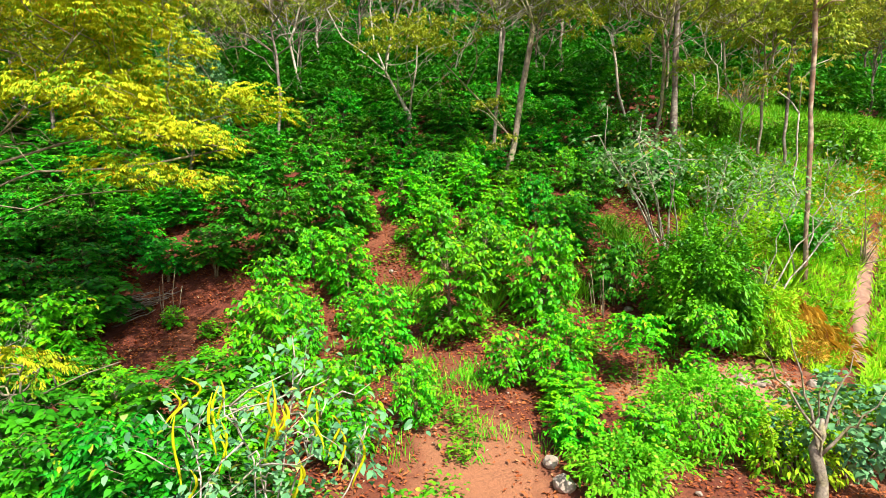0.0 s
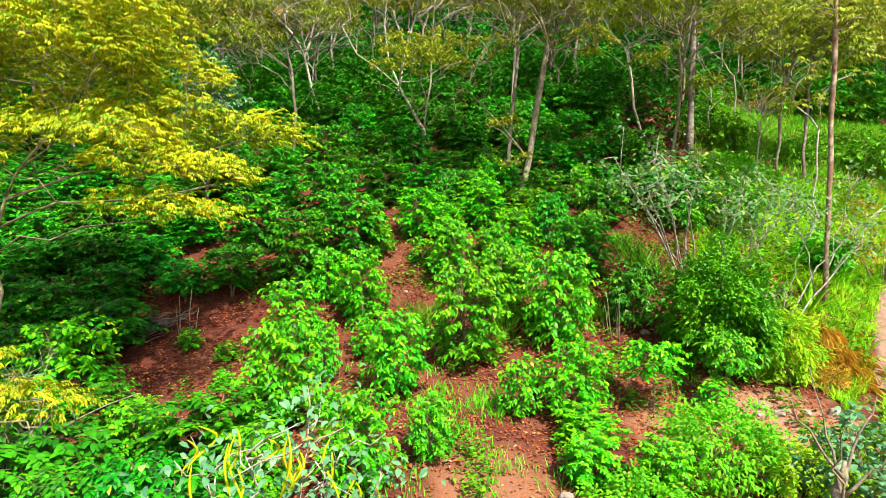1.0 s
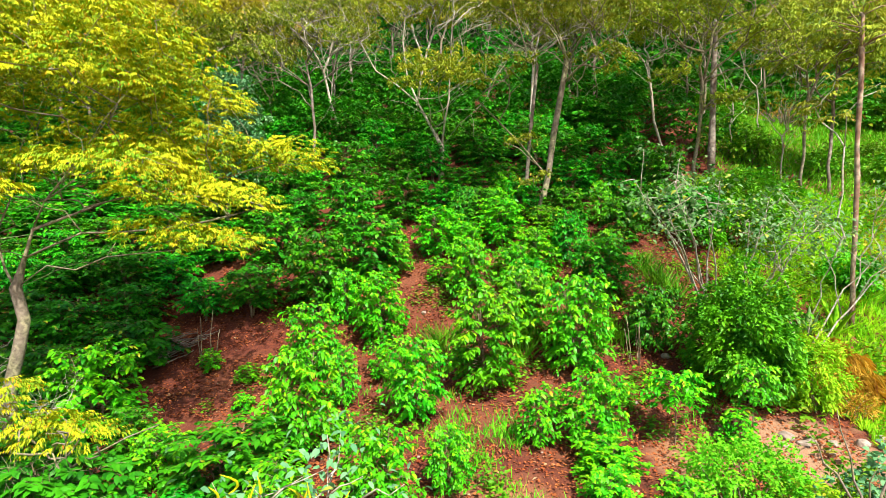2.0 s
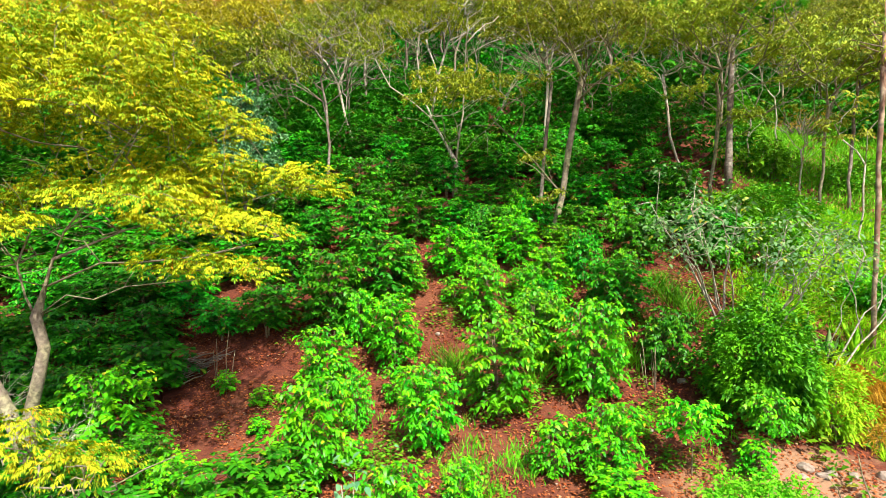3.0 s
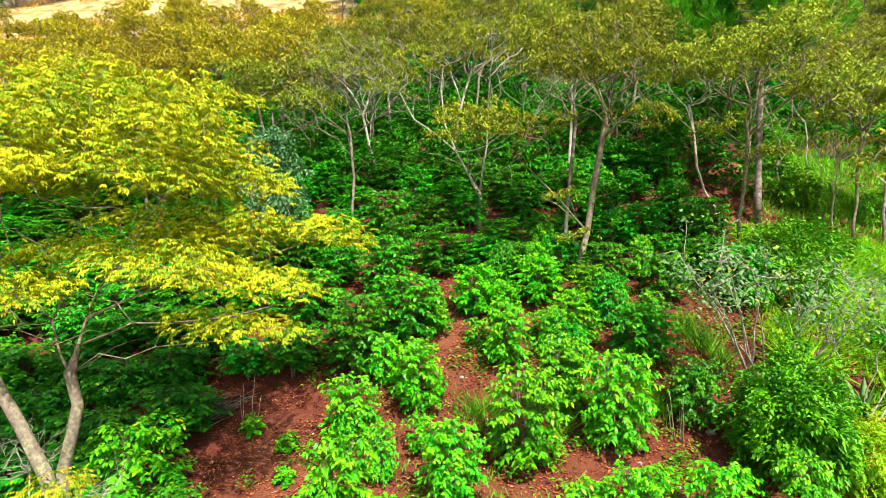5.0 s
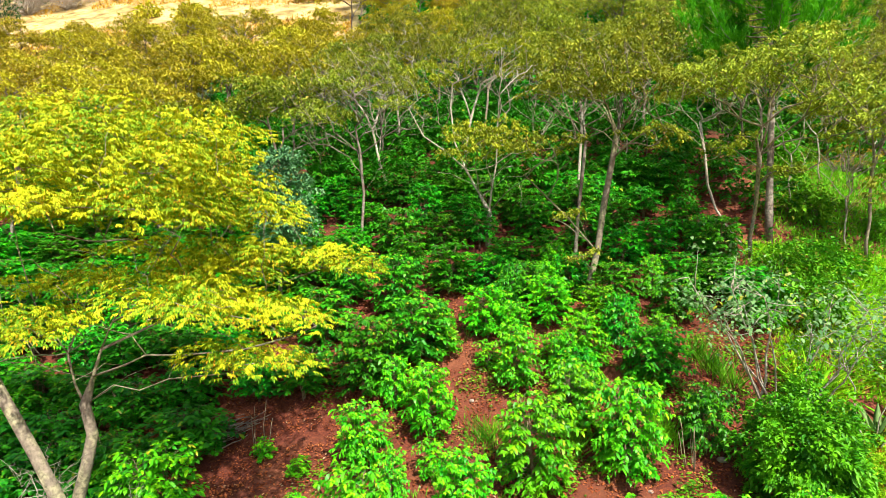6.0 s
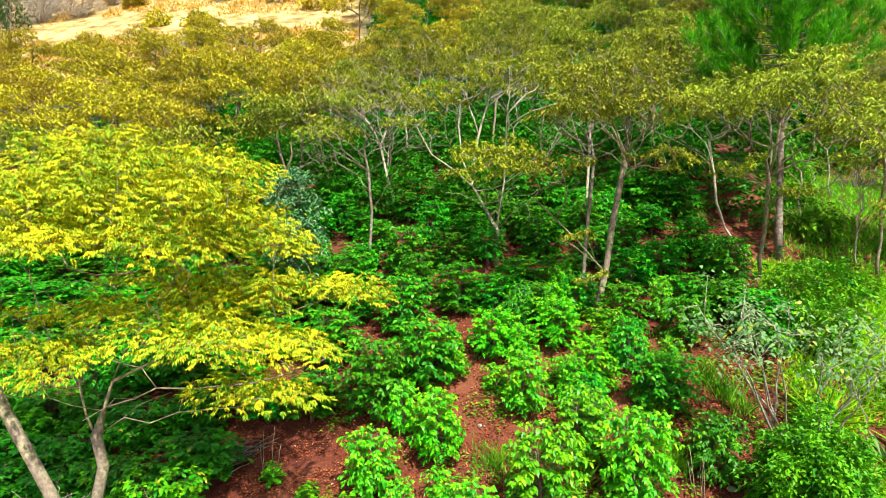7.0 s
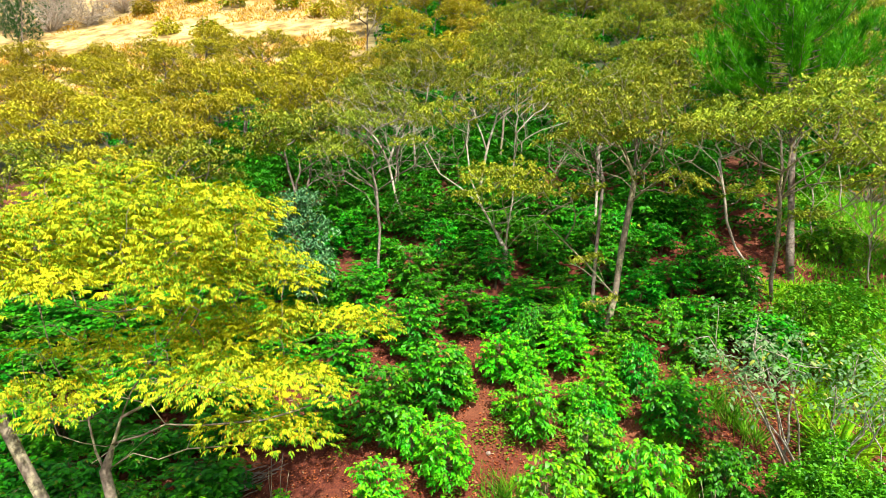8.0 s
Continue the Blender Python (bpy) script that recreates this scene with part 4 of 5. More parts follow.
field = clumps(gr, area(gr, 70, (-3, 6), (9.5, 22), 0.0, 0.4, 7.0), 26, 0.16)
path_grass = clumps(gr, np.stack([gr.uniform(-0.7, 1.0, 24), gr.uniform(11.6, 14.2, 24)], 1), 34, 0.2)
blades("field_grass", np.vstack([field, path_grass]), 0.4, 0.022, GRASS, "bright green grass tufts on the soil", "grass", 0.7, 5)
tall = clumps(gr, np.array([(3.2, 16.9), (2.4, 17.2), (1.4, 16.8), (4.0, 17.3), (3.7, 18.6), (-0.9, 17.0), (-2.0, 15.6), (5.3, 18.2), (7.6, 22.0), (8.4, 22.4), (9.2, 22.2), (7.4, 22.8), (5.9, 19.6), (6.3, 19.2), (5.7, 20.1), (8.4, 21.4), (9.0, 20.6)]), 110, 0.2)
blades("tall_grass", tall, 1.1, 0.03, WEED, "tall arching green grass clumps", "grass", 0.8, 6)


bank = area(gr, 56000, (7.5, 22), (12.5, 27), -0.35, 0.5, 2.0)
trail_x = lambda y: 11.8 + (y - 16.6) * 0.79
bank = bank[((bank[:, 1] > 15.2) | (bank[:, 0] > 9.3)) & (bank[:, 0] > 7.4 + 0.2 * np.abs(bank[:, 1] - 17)) & (np.abs(bank[:, 0] - trail_x(bank[:, 1])) > gr.uniform(0.2, 0.45, len(bank)))]
blades("bank_grass", bank, 0.55, 0.05, LIME, "lush lime-green grass on the bank beside the trail", "grass", 1.3, 7)
upper = area(gr, 40000, (8.5, 30), (24, 39), -0.9, 0.3, 4.0)
blades("upper_grass", upper[upper[:, 0] > 0.33 * upper[:, 1] + 2.2 + gr.uniform(-1.5, 1.5, len(upper))], 0.55, 0.055, GRASS, "bright green grass on the upper slope", "grass", 1.2, 8)
far_up = area(gr, 16000, (14, 60), (44, 75), -0.4, 0.2, 4.0)
blades("hill_grass", far_up[far_up[:, 0] > 0.3 * far_up[:, 1]], 0.9, 0.16, GRASS, "green grass far up the slope", "grass", 0.6, 18)
weedy = area(gr, 5000, (7.5, 18), (13, 27), 0.05, 0.5, 6.0)
low_leaves("bank_weeds", weedy[np.abs(weedy[:, 0] - trail_x(weedy[:, 1])) > 0.4], 0.22, WEED, "leafy green weeds in the grass of the bank", "weeds", 0.5, 9, 0.9)
dry = np.vstack([area(gr, 26000, (-95, -18), (60, 125), -0.1, 0.12, 1.0)])
blades("dry_grass", dry[dry[:, 0] < -0.29 * dry[:, 1]], 0.8, 0.2, STRAW, "golden dry grass on the far hillside", "grass", 0.8, 10)


def trail():
    b = Build()
    ys = np.arange(15.6, 22.2, 0.3)
    rows = []
    for y in ys:
        for k in np.linspace(-1, 1, 7):
            x = trail_x(y) + k * (0.36 + 0.06 * math.sin(y * 2.1) + 0.05 * math.sin(y * 7.3 + k)) + 0.15 * math.sin(y * 0.9)
            rows.append((x, y, float(ground_z(x, y)) + 0.09 - 0.04 * (1 - k * k) - 0.16 * abs(k) ** 4))
    faces = [(i * 7 + j, i * 7 + j + 1, (i + 1) * 7 + j + 1, (i + 1) * 7 + j) for i in range(len(ys) - 1) for j in range(6)]
    b.add(rows, faces)
    tagged(new("road", b.mesh("road", TRAIL)), "narrow pale trodden earth trail on the grassy bank", "trail", kind="structure")


trail()


# ---- the bushes and small trees beside the grassy bank ----
def leaf_ball(rng, n, radii, shell=0.55, low=-0.8):
    v = unit(rng.normal(0, 1, (n * 2, 3)))
    v = v[v[:, 2] > low][:n]
    lump = np.array([0.88 + 0.7 * noise.noise(Vector(q * 2.3) + Vector((seed_shift, 0, 0))) for q in v])
    r = rng.uniform(shell, 1.0, len(v)) ** 0.6
    return v * np.array(radii) * (lump * r)[:, None], v


seed_shift = 0.0


def round_bush(name, x, y, radii, material, label, n, leaf, slim=0.45, seed=1, stems=9, bark=TWIG, droop=0.4, quads=True):
    """A dense bush: stems fan from the base to a lumpy ball of leaf tufts."""
    global seed_shift
    rng = np.random.default_rng(seed)
    seed_shift = seed * 1.7
    base = on_ground(x, y, 0.05)
    ob = thing(name, base, label, "bush")
    tufts, out = leaf_ball(rng, n // 7, radii)
    tufts[:, 2] += radii[2] * 0.92
    P = np.repeat(tufts, 7, axis=0) + rng.normal(0, leaf * 0.35, (len(tufts) * 7, 3))
    D = np.repeat(out * 0.7, 7, axis=0) + rng.normal(0, 0.6, (len(tufts) * 7, 3)) + np.array([0, 0, 0.25])
    S = leaf * rng.uniform(0.7, 1.2, len(P))
    b = Build()
    for i in range(stems):
        t = tufts[int(rng.integers(0, len(tufts)))]
        tube(b, wavy(rng, (rng.normal(0, 0.08), rng.normal(0, 0.08), -0.05), t * 0.9, 5, 0.05), np.linspace(0.03, 0.006, 5), 5)
    part("stem", b.mesh("stem", bark), ob)
    part("foliage", leaves_mesh("foliage", P, D, S, S * slim, material, droop, 0.1, rng, quads), ob)
    return ob


round_bush("big_bush", 6.85, 15.4, (1.45, 1.4, 1.75), DARK, "dense dark green rounded bush with bright sunlit side", 15000, 0.17, 0.45, 5)
round_bush("bank_bush", 7.9, 21.3, (0.9, 0.8, 0.6), DARK, "low green bush at the foot of the pine", 1600, 0.18, 0.5, 13)
round_bush("bank_bush", 9.2, 22.6, (1.1, 0.9, 0.7), WEED, "low green bush at the foot of the pine", 1800, 0.18, 0.5, 14)
plant(3, 7.0, 22.4, 0.9, 1.4)
plant(6, 5.9, 13.6, 0.45, 1.0)
plant(5, 6.35, 13.8, 0.62, 1.95)
round_bush("lime_bush", 4.8, 10.7, (1.15, 1.1, 0.8), GRASS, "yellow-green bush beside the coffee slope", 5000, 0.12, 0.42, 6, quads=False)
round_bush("lime_bush", 2.9, 9.2, (0.9, 0.8, 0.5), GRASS, "low yellow-green bush at the foot of the slope", 2600, 0.12, 0.42, 17, quads=False)
round_bush("lime_bush", 6.0, 9.9, (0.9, 0.8, 0.7), LIME, "straggling lime-green bush below the bank", 2200, 0.12, 0.4, 18, quads=False)
round_bush("bank_bush", 8.5, 15.3, (0.9, 0.8, 1.15), LIME, "bright lime-green bush on the bank", 4200, 0.14, 0.35, 7)
round_bush("bank_bush", 9.6, 21.5, (1.5, 1.2, 1.0), WEED, "leafy bright green bush on the grassy bank", 3000, 0.2, 0.5, 8)
round_bush("bank_bush", 11.0, 24.5, (1.8, 1.3, 1.0), WEED, "leafy bright green bush on the grassy bank", 3000, 0.22, 0.5, 9)
round_bush("bank_bush", 12.6, 20.5, (1.0, 0.9, 0.7), DARK, "low green bush near the slender trunk", 2000, 0.18, 0.5, 10)
round_bush("dry_bush", 14.3, 20.2, (1.4, 1.1, 2.0), STRAW, "brown dry bush beside the slender trunk", 2600, 0.14, 0.2, 11, 12, TWIG)
round_bush("dry_bush", 18.2, 36.2, (2.2, 1.3, 0.9), STRAW, "grey-brown dead brush on the upper slope", 700, 0.2, 0.1, 12, 70, GREY_BARK)


def fan_shrub(name, x, y, tips, material, label, seed, leaf=0.2, slim=0.5, per=26, stem_r=0.028, pad=0.55, bark=STEM_BARK):
    """A shrub of long bare leaning stems with loose leaves at the upper ends only."""
    rng = np.random.default_rng(seed)
    base = on_ground(x, y, 0.1)
    ob = thing(name, base, label, "shrub")
    P, D, S = [], [], []
    for k, tip in enumerate(tips):
        b = Build()
        tip = np.array(tip, float)
        foot = np.array((rng.normal(0, 0.22), rng.normal(0, 0.2), 0.0))
        line = np.array(wavy(rng, foot, tip, 8, 0.06))
        line[:, 2] += 0.25 * np.sin(np.linspace(0, math.pi, 8)) * rng.uniform(0.2, 1)
        tube(b, line, np.linspace(stem_r * rng.uniform(0.7, 1.2), 0.008, 8), 6)
        for j in range(7):
            w = 1.0 if j == 0 else rng.uniform(0.7, 1.0)
            o = np.array([np.interp(w, np.linspace(0, 1, 8), line[:, i]) for i in range(3)])
            e = o + rng.normal(0, 0.36, 3) + np.array([0, 0, 0.2])
            tube(b, wavy(rng, o, e, 4, 0.04), [0.015, 0.012, 0.008, 0.004], 4)
            q = e + rng.normal(0, pad * 0.5, (per, 3)) * np.array([1, 1, 0.55])
            P.append(q)
            a = rng.uniform(0, 6.28, per)
            D.append(np.stack([np.cos(a), np.sin(a), rng.uniform(-0.5, 0.2, per)], 1))
            S.append(leaf * rng.uniform(0.6, 1.2, per))
        part("stem", b.mesh("stem", bark), ob)
    P, D, S = np.concatenate(P), np.concatenate(D), np.concatenate(S)
    part("foliage", leaves_mesh("foliage", P, D, S, S * slim, material, 0.35, 0.1, rng, False), ob)
    return ob


GS = "leaning shrub with bare pale stems and grey-green leaves"
fan_shrub("stem_shrub", 7.3, 18.4, [(-2.9, -1.6, 4.3), (-2.5, -1.2, 3.9), (-2.0, -2.2, 4.1), (-1.5, -1.0, 4.3), (-1.0, -1.7, 3.8), (-2.3, -2.6, 3.4), (-0.4, -1.2, 4.1)], DUSTY, GS, 71, 0.165, 0.55, 19, 0.043, 0.6)
fan_shrub("stem_shrub", 8.0, 18.3, [(0.3, -1.0, 4.0), (1.3, -0.8, 3.6), (0.9, -1.7, 3.0), (2.0, -0.6, 3.3), (-0.6, -1.8, 3.3)], DUSTY, GS, 72, 0.165, 0.55, 18, 0.035, 0.65)
fan_shrub("stem_shrub", 9.9, 17.9, [(-1.3, -0.4, 3.0), (0.4, -0.6, 3.4), (1.7, -0.3, 3.0), (2.3, 0.2, 2.5)], DUSTY, GS, 73, 0.165, 0.55, 15, 0.030, 0.65)
fan_shrub("stem_shrub", 11.4, 18.9, [(-0.8, 0.2, 3.4), (1.0, 0.2, 3.7), (2.0, 0.0, 3.2)], DUSTY, GS, 74, 0.165, 0.55, 15, 0.027, 0.65)

slope_bush = round_bush("slope_bush", 13.0, 29.0, (1.2, 1.1, 0.85), WEED, "leafy green bush on the upper grassy slope", 1400, 0.24, 0.5, 15)
tagged(slope_bush, group="bushes on the upper slope")
ru = np.random.default_rng(16)
for _ in range(21):
    y = ru.uniform(26, 44)
    x = ru.uniform(0.36 * y + 1, 0.36 * y + 13)
    copy_thing(slope_bush, Matrix.Translation(on_ground(x, y, 0.05)) @ pose(0, 0, 0, 0, 0, ru.uniform(0, 360)) @ Matrix.Scale(ru.uniform(0.5, 1.2), 4))

# slender tree with a straight reddish trunk by the trail
shade_tree(75, "slender_tree", on_ground(11.5, 18.7, 0.1), [wavy(r0, (0, 0, 0), (0.1, 0.0, 10.6), 12, 0.02)],
           [(11, (0.3, 0.4, 9.0), 1.9, 1.8, 2.0)], OLIVE, RED_BARK, "slender tall tree with straight reddish-brown trunk", per_pad=22, pad=0.6, leaf=0.16, thickest=0.15, tip=0.017, power=0.62)
shade_tree(76, "pale_tree", on_ground(12.6, 21.4, 0.1), [wavy(r0, (0, 0, 0), (0.3, 0.2, 4.6), 7, 0.08)],
           [(7, (0.3, 0.2, 5.8), 1.8, 1.6, 1.4)], OLIVE, STEM_BARK, "small tree with crooked pale trunk on the bank", per_pad=24, pad=0.7, leaf=0.17, thickest=0.1)
shade_tree(77, "grey_leaved_tree", on_ground(-9.6, 22.4, 0.1), [wavy(r0, (0, 0, 0), (0.2, 0.1, 4.0), 7, 0.08)],
           [(34, (0.1, 0.1, 5.2), 1.3, 1.2, 1.9), (26, (0.6, -0.6, 3.4), 1.4, 1.0, 1.5)], VINE, PALE_BARK, "tree with blue-grey green drooping leaves", per_pad=40, pad=0.55, leaf=0.17, thickest=0.08, slim=0.5, low=-0.9, flat=0.5, star=True)
shade_tree(78, "bank_tree", on_ground(15.5, 27.0, 0.1), [wavy(r0, (0, 0, 0), (0.2, 0.1, 3.6), 6, 0.08)],
           [(46, (0.2, 0.1, 6.0), 2.8, 2.4, 2.4)], OLIVE, GREY_BARK, "leafy olive-green tree on the upper bank", per_pad=24, pad=0.85, leaf=0.22, thickest=0.14)


# ---- pine ----
def pine(x, y, height, label, seed, first=0.25, reach=3.0, coarse=False, needles=PINE):
    rng = np.random.default_rng(seed)
    ob = thing("pine_tree", on_ground(x, y, 0.1), label, "tree")
    b = Build()
    tube(b, wavy(rng, (0, 0, 0), (0.1, 0.1, height), 12, 0.04), np.linspace(0.17, 0.03, 12), 8)
    P, D = [], []
    k = 0
    for h in np.arange(height * first, height, 0.9 if coarse else 0.42):
        u = (h - height * first) / (height * (1 - first))
        for a in rng.uniform(0, 6.28) + np.arange(5) * 1.257:
            L = reach * (1 - u) ** 0.7 * rng.uniform(0.7, 1.1) + 0.35
            out = np.array([math.cos(a), math.sin(a), 0])
            pts = np.array([(0, 0, h)]) + out * (L * np.linspace(0, 1, 5))[:, None] + np.array([0, 0, 1.0]) * (L * np.array([0, 0.02, 0.08, 0.2, 0.42]))[:, None]
            tube(b, pts, np.linspace(0.03, 0.008, 5), 4)
            for w in np.linspace(0.35, 1, max(3, int(L / (0.6 if coarse else 0.26)))):
                for _ in range(1 if coarse else 3):
                    o = np.array([np.interp(w, np.linspace(0, 1, 5), pts[:, i]) for i in range(3)]) + rng.normal(0, 0.14, 3)
                    n = 14 if coarse else 23
                    ax = unit(out * rng.uniform(0.1, 0.6) + np.array([0, 0, 1.0]) + rng.normal(0, 0.25, 3))
                    along = rng.uniform(0, 0.42, n)[:, None]
                    P.append(o + ax * along)
                    D.append(ax * 0.9 + rng.normal(0, 0.42, (n, 3)))
    part("trunk", b.mesh("trunk", GREY_BARK), ob)
    P, D = np.concatenate(P), np.concatenate(D)
    part("needles", leaves_mesh("needles", P, D, (0.7 if coarse else 0.32) * rng.uniform(0.7, 1.2, len(P)), 0.09 if coarse else 0.034, needles, 0.1, 0.0, rng, True), ob)
    return ob


pine(10.6, 27.4, 15.0, "tall pine with long bright green needles", 81, 0.48, 3.9)


# ---- near plants at the foot of the slope ----
def pod_plant():
    rng = np.random.default_rng(91)
    ob = fan_shrub("pod_shrub", -1.9, 6.9, [(-1.2, 0.2, 2.5), (-0.6, -0.1, 2.9), (0.1, 0.1, 3.4), (0.5, 0.1, 2.9), (0.9, 0.2, 2.3), (-0.2, -0.3, 2.4), (-0.9, 0.0, 2.0)],
                   VINE, "shrub with broad blue-green leaves and hanging yellow pods", 92, 0.135, 0.62, 14, 0.016, 0.55, STEM_BARK)
    for k in range(22):
        b = Build()
        top = np.array((rng.uniform(-1.4, 0.9), rng.uniform(-0.6, 0.1), rng.uniform(2.2, 3.4)))
        L = rng.uniform(0.35, 0.95)
        bend = rng.normal(0, 0.07, 2)
        w = np.linspace(0, 1, 9)
        line = top + np.stack([bend[0] * np.sin(w * 5) + 0.1 * bend[1] * w, bend[1] * np.sin(w * 3.4), -L * w], 1)
        tube(b, line, 0.017 * np.array([0.2, 0.7, 1, 1.1, 0.85, 1.05, 0.9, 0.6, 0.12]), 6)
        part("pod", b.mesh("pod", POD), ob, "long hanging yellow pod")


pod_plant()
round_bush("near_bush", -3.4, 7.2, (0.9, 0.8, 0.8), COFFEE, "green leafy bush at the foot of the slope", 2600, 0.13, 0.5, 93, quads=False)
round_bush("near_bush", -0.3, 7.3, (0.8, 0.7, 0.8), WEED, "yellow-green leafy bush at the foot of the slope", 1800, 0.15, 0.5, 94, quads=False)


def dead_stump():
    rng = np.random.default_rng(95)
    ob = thing("dead_stump", on_ground(5.9, 9.0, 0.1), "grey weathered dead trunk with thin bare branches", "stump")
    b = Build()
    tube(b, wavy(rng, (0, 0, 0), (0.05, 0.1, 1.5), 7, 0.04), [0.12, 0.10, 0.09, 0.095, 0.085, 0.07, 0.03], 10)
    part("trunk", b.mesh("trunk", PALE_BARK), ob)
    for tip in ((-0.9, 0.2, 2.6), (-0.4, 0.3, 2.9), (0.5, 0.1, 2.5), (-0.2, -0.3, 2.2), (0.8, -0.2, 2.0)):
        b = Build()
        tube(b, wavy(rng, (0, 0.05, rng.uniform(0.6, 1.3)), tip, 7, 0.06), np.linspace(0.03, 0.006, 7), 5)
        part("branch", b.mesh("branch", PALE_BARK), ob)


dead_stump()
round_bush("vine_bush", 7.0, 9.9, (1.3, 1.0, 1.0), VINE, "bush with round dark blue-green leaves around the stump", 1100, 0.17, 0.7, 96, quads=False)
round_bush("vine_bush", 7.6, 10.6, (1.3, 1.0, 0.8), WEED, "tangled green and yellow bush below the bank", 2400, 0.15, 0.5, 97, quads=False)


def twig_bush(x, y, size, label, seed, n=26, bark=PALE_BARK, lift=0.0):
    rng = np.random.default_rng(seed)
    ob = thing("twig_bush", on_ground(x, y, 0.05), label, "bush")
    start = np.array((0, 0, lift))
    thick = 0.010 if size < 3 else 0.10
    if lift:
        b = Build()
        tube(b, wavy(rng, (0, 0, 0), start, 6, 0.05), np.linspace(0.03, 0.014, 6), 6)
        part("stem", b.mesh("stem", bark), ob)
    for _ in range(n):
        b = Build()
        a, e = rng.uniform(0, 6.28), rng.uniform(0.3, 1.2)
        tip = start + size * rng.uniform(0.6, 1.1) * np.array((math.cos(a) * math.cos(e), math.sin(a) * math.cos(e), math.sin(e)))
        line = np.array(wavy(rng, start, tip, 7, 0.09 * size))
        tube(b, line, np.linspace(thick, thick * 0.25, 7), 4)
        for _ in range(4):
            o = line[int(rng.integers(2, 6))]
            tube(b, wavy(rng, o, o + rng.normal(0, 0.22 * size, 3) + np.array([0, 0, 0.1 * size]), 4, 0.03 * size), thick * np.array([0.45, 0.36, 0.25, 0.12]), 3)
        part("branch", b.mesh("branch", bark), ob)
    return ob


DT = "bare pale twigs of a dry leafless bush"
twig_bush(-9.0, 11.7, 1.2, DT, 101, 12, STEM_BARK, 1.3)
twig_bush(-10.3, 11.5, 1.3, DT, 102, 12, STEM_BARK, 2.4)
twig_bush(-7.4, 9.3, 1.0, DT, 103, 12, PALE_BARK, 1.2)


def brush_pile():
    rng = np.random.default_rng(104)
    ob = thing("brush_pile", on_ground(-9.2, 17.3, 0.0), "heap of cut dry branches on red soil", "brush")
    for k in range(24):
        b = Build()
        a = 0.25 + rng.normal(0, 0.2)
        L = rng.uniform(0.9, 1.9)
        c = np.array((rng.uniform(-0.6, 0.6), rng.uniform(-0.35, 0.35)))
        line = []
        for w in np.linspace(-0.5, 0.5, 6):
            x, y = c[0] + math.cos(a) * L * w, c[1] + math.sin(a) * L * w
            line.append((x, y, float(ground_z(-9.2 + x, 17.3 + y) - ground_z(-9.2, 17.3)) + 0.06 + 0.016 * k + rng.normal(0, 0.015)))
        tube(b, line, np.linspace(0.03, 0.01, 6), 5)
        part("branch", b.mesh("branch", GREY_BARK), ob)


brush_pile()


def bare_stems(x, y, n, height, label, seed):
    rng = np.random.default_rng(seed)
    ob = thing("bare_sapling", on_ground(x, y, 0.05), label, "sapling")
    for k in range(n):
        b = Build()
        foot = (rng.normal(0, 0.12), rng.normal(0, 0.1), 0)
        tube(b, wavy(rng, foot, (foot[0] * 1.6 + rng.normal(0, 0.06), foot[1] * 1.5, height * rng.uniform(0.7, 1.1)), 6, 0.015), np.linspace(0.018, 0.008, 6), 5)
        part("stem", b.mesh("stem", TWIG), ob)
    return ob


bare_stems(4.5, 16.4, 5, 1.3, "thin bare coffee stems standing in the soil", 111)
bare_stems(-7.8, 16.6, 4, 1.7, "thin bare sapling stems on the red soil", 112)
bare_stems(-10.2, 16.9, 3, 1.6, "thin bare sapling stems on the red soil", 113)
plant(6, -7.6, 16.5, 0.35, 0.7)
plant(6, -6.3, 15.8, 0.35, 0.6)
plant(6, 3.6, 14.8, 0.35, 0.7)


# ---- straw, stones, agave, cactus ----
def straw_heap():
    """Dry straw thrown down the bank in uneven wisps."""
    rng = np.random.default_rng(121)
    ob = thing("straw_heap", on_ground(10.1, 16.9, 0.0), "heap of golden dry straw on the bank", "straw")
    tufts = np.stack([rng.normal(10.1, 0.62, 260), rng.normal(16.8, 0.6, 260)], 1)
    lift = 0.75 * np.exp(-((tufts[:, 0] - 10.1) / 0.8) ** 2 - ((tufts[:, 1] - 16.8) / 0.7) ** 2) * rng.uniform(0.35, 1.3, 260)
    az, dip = rng.uniform(0, 6.28, 260), rng.uniform(-0.9, 0.6, 260)
    per = 26
    c = np.repeat(np.stack([tufts[:, 0], tufts[:, 1], ground_z(tufts[:, 0], tufts[:, 1]) + 0.06 + lift], 1), per, axis=0)
    a = np.repeat(az, per) + rng.normal(0, 0.45, 260 * per)
    d = np.stack([np.cos(a), np.sin(a) - 0.35, np.repeat(dip, per) + rng.normal(0, 0.25, 260 * per)], 1)
    p = c + rng.normal(0, 0.07, c.shape) - np.array(ob.location)
    part("straw", leaves_mesh("straw", p, d, 0.42 * rng.uniform(0.4, 1.3, len(p)), 0.024, STRAW, 0.7, 0.0, rng, True), ob)


straw_heap()
round_bush("dry_bush", 9.5, 15.2, (0.55, 0.45, 0.35), STRAW, "low golden dry bush on the bank edge", 900, 0.16, 0.16, 122, 20)


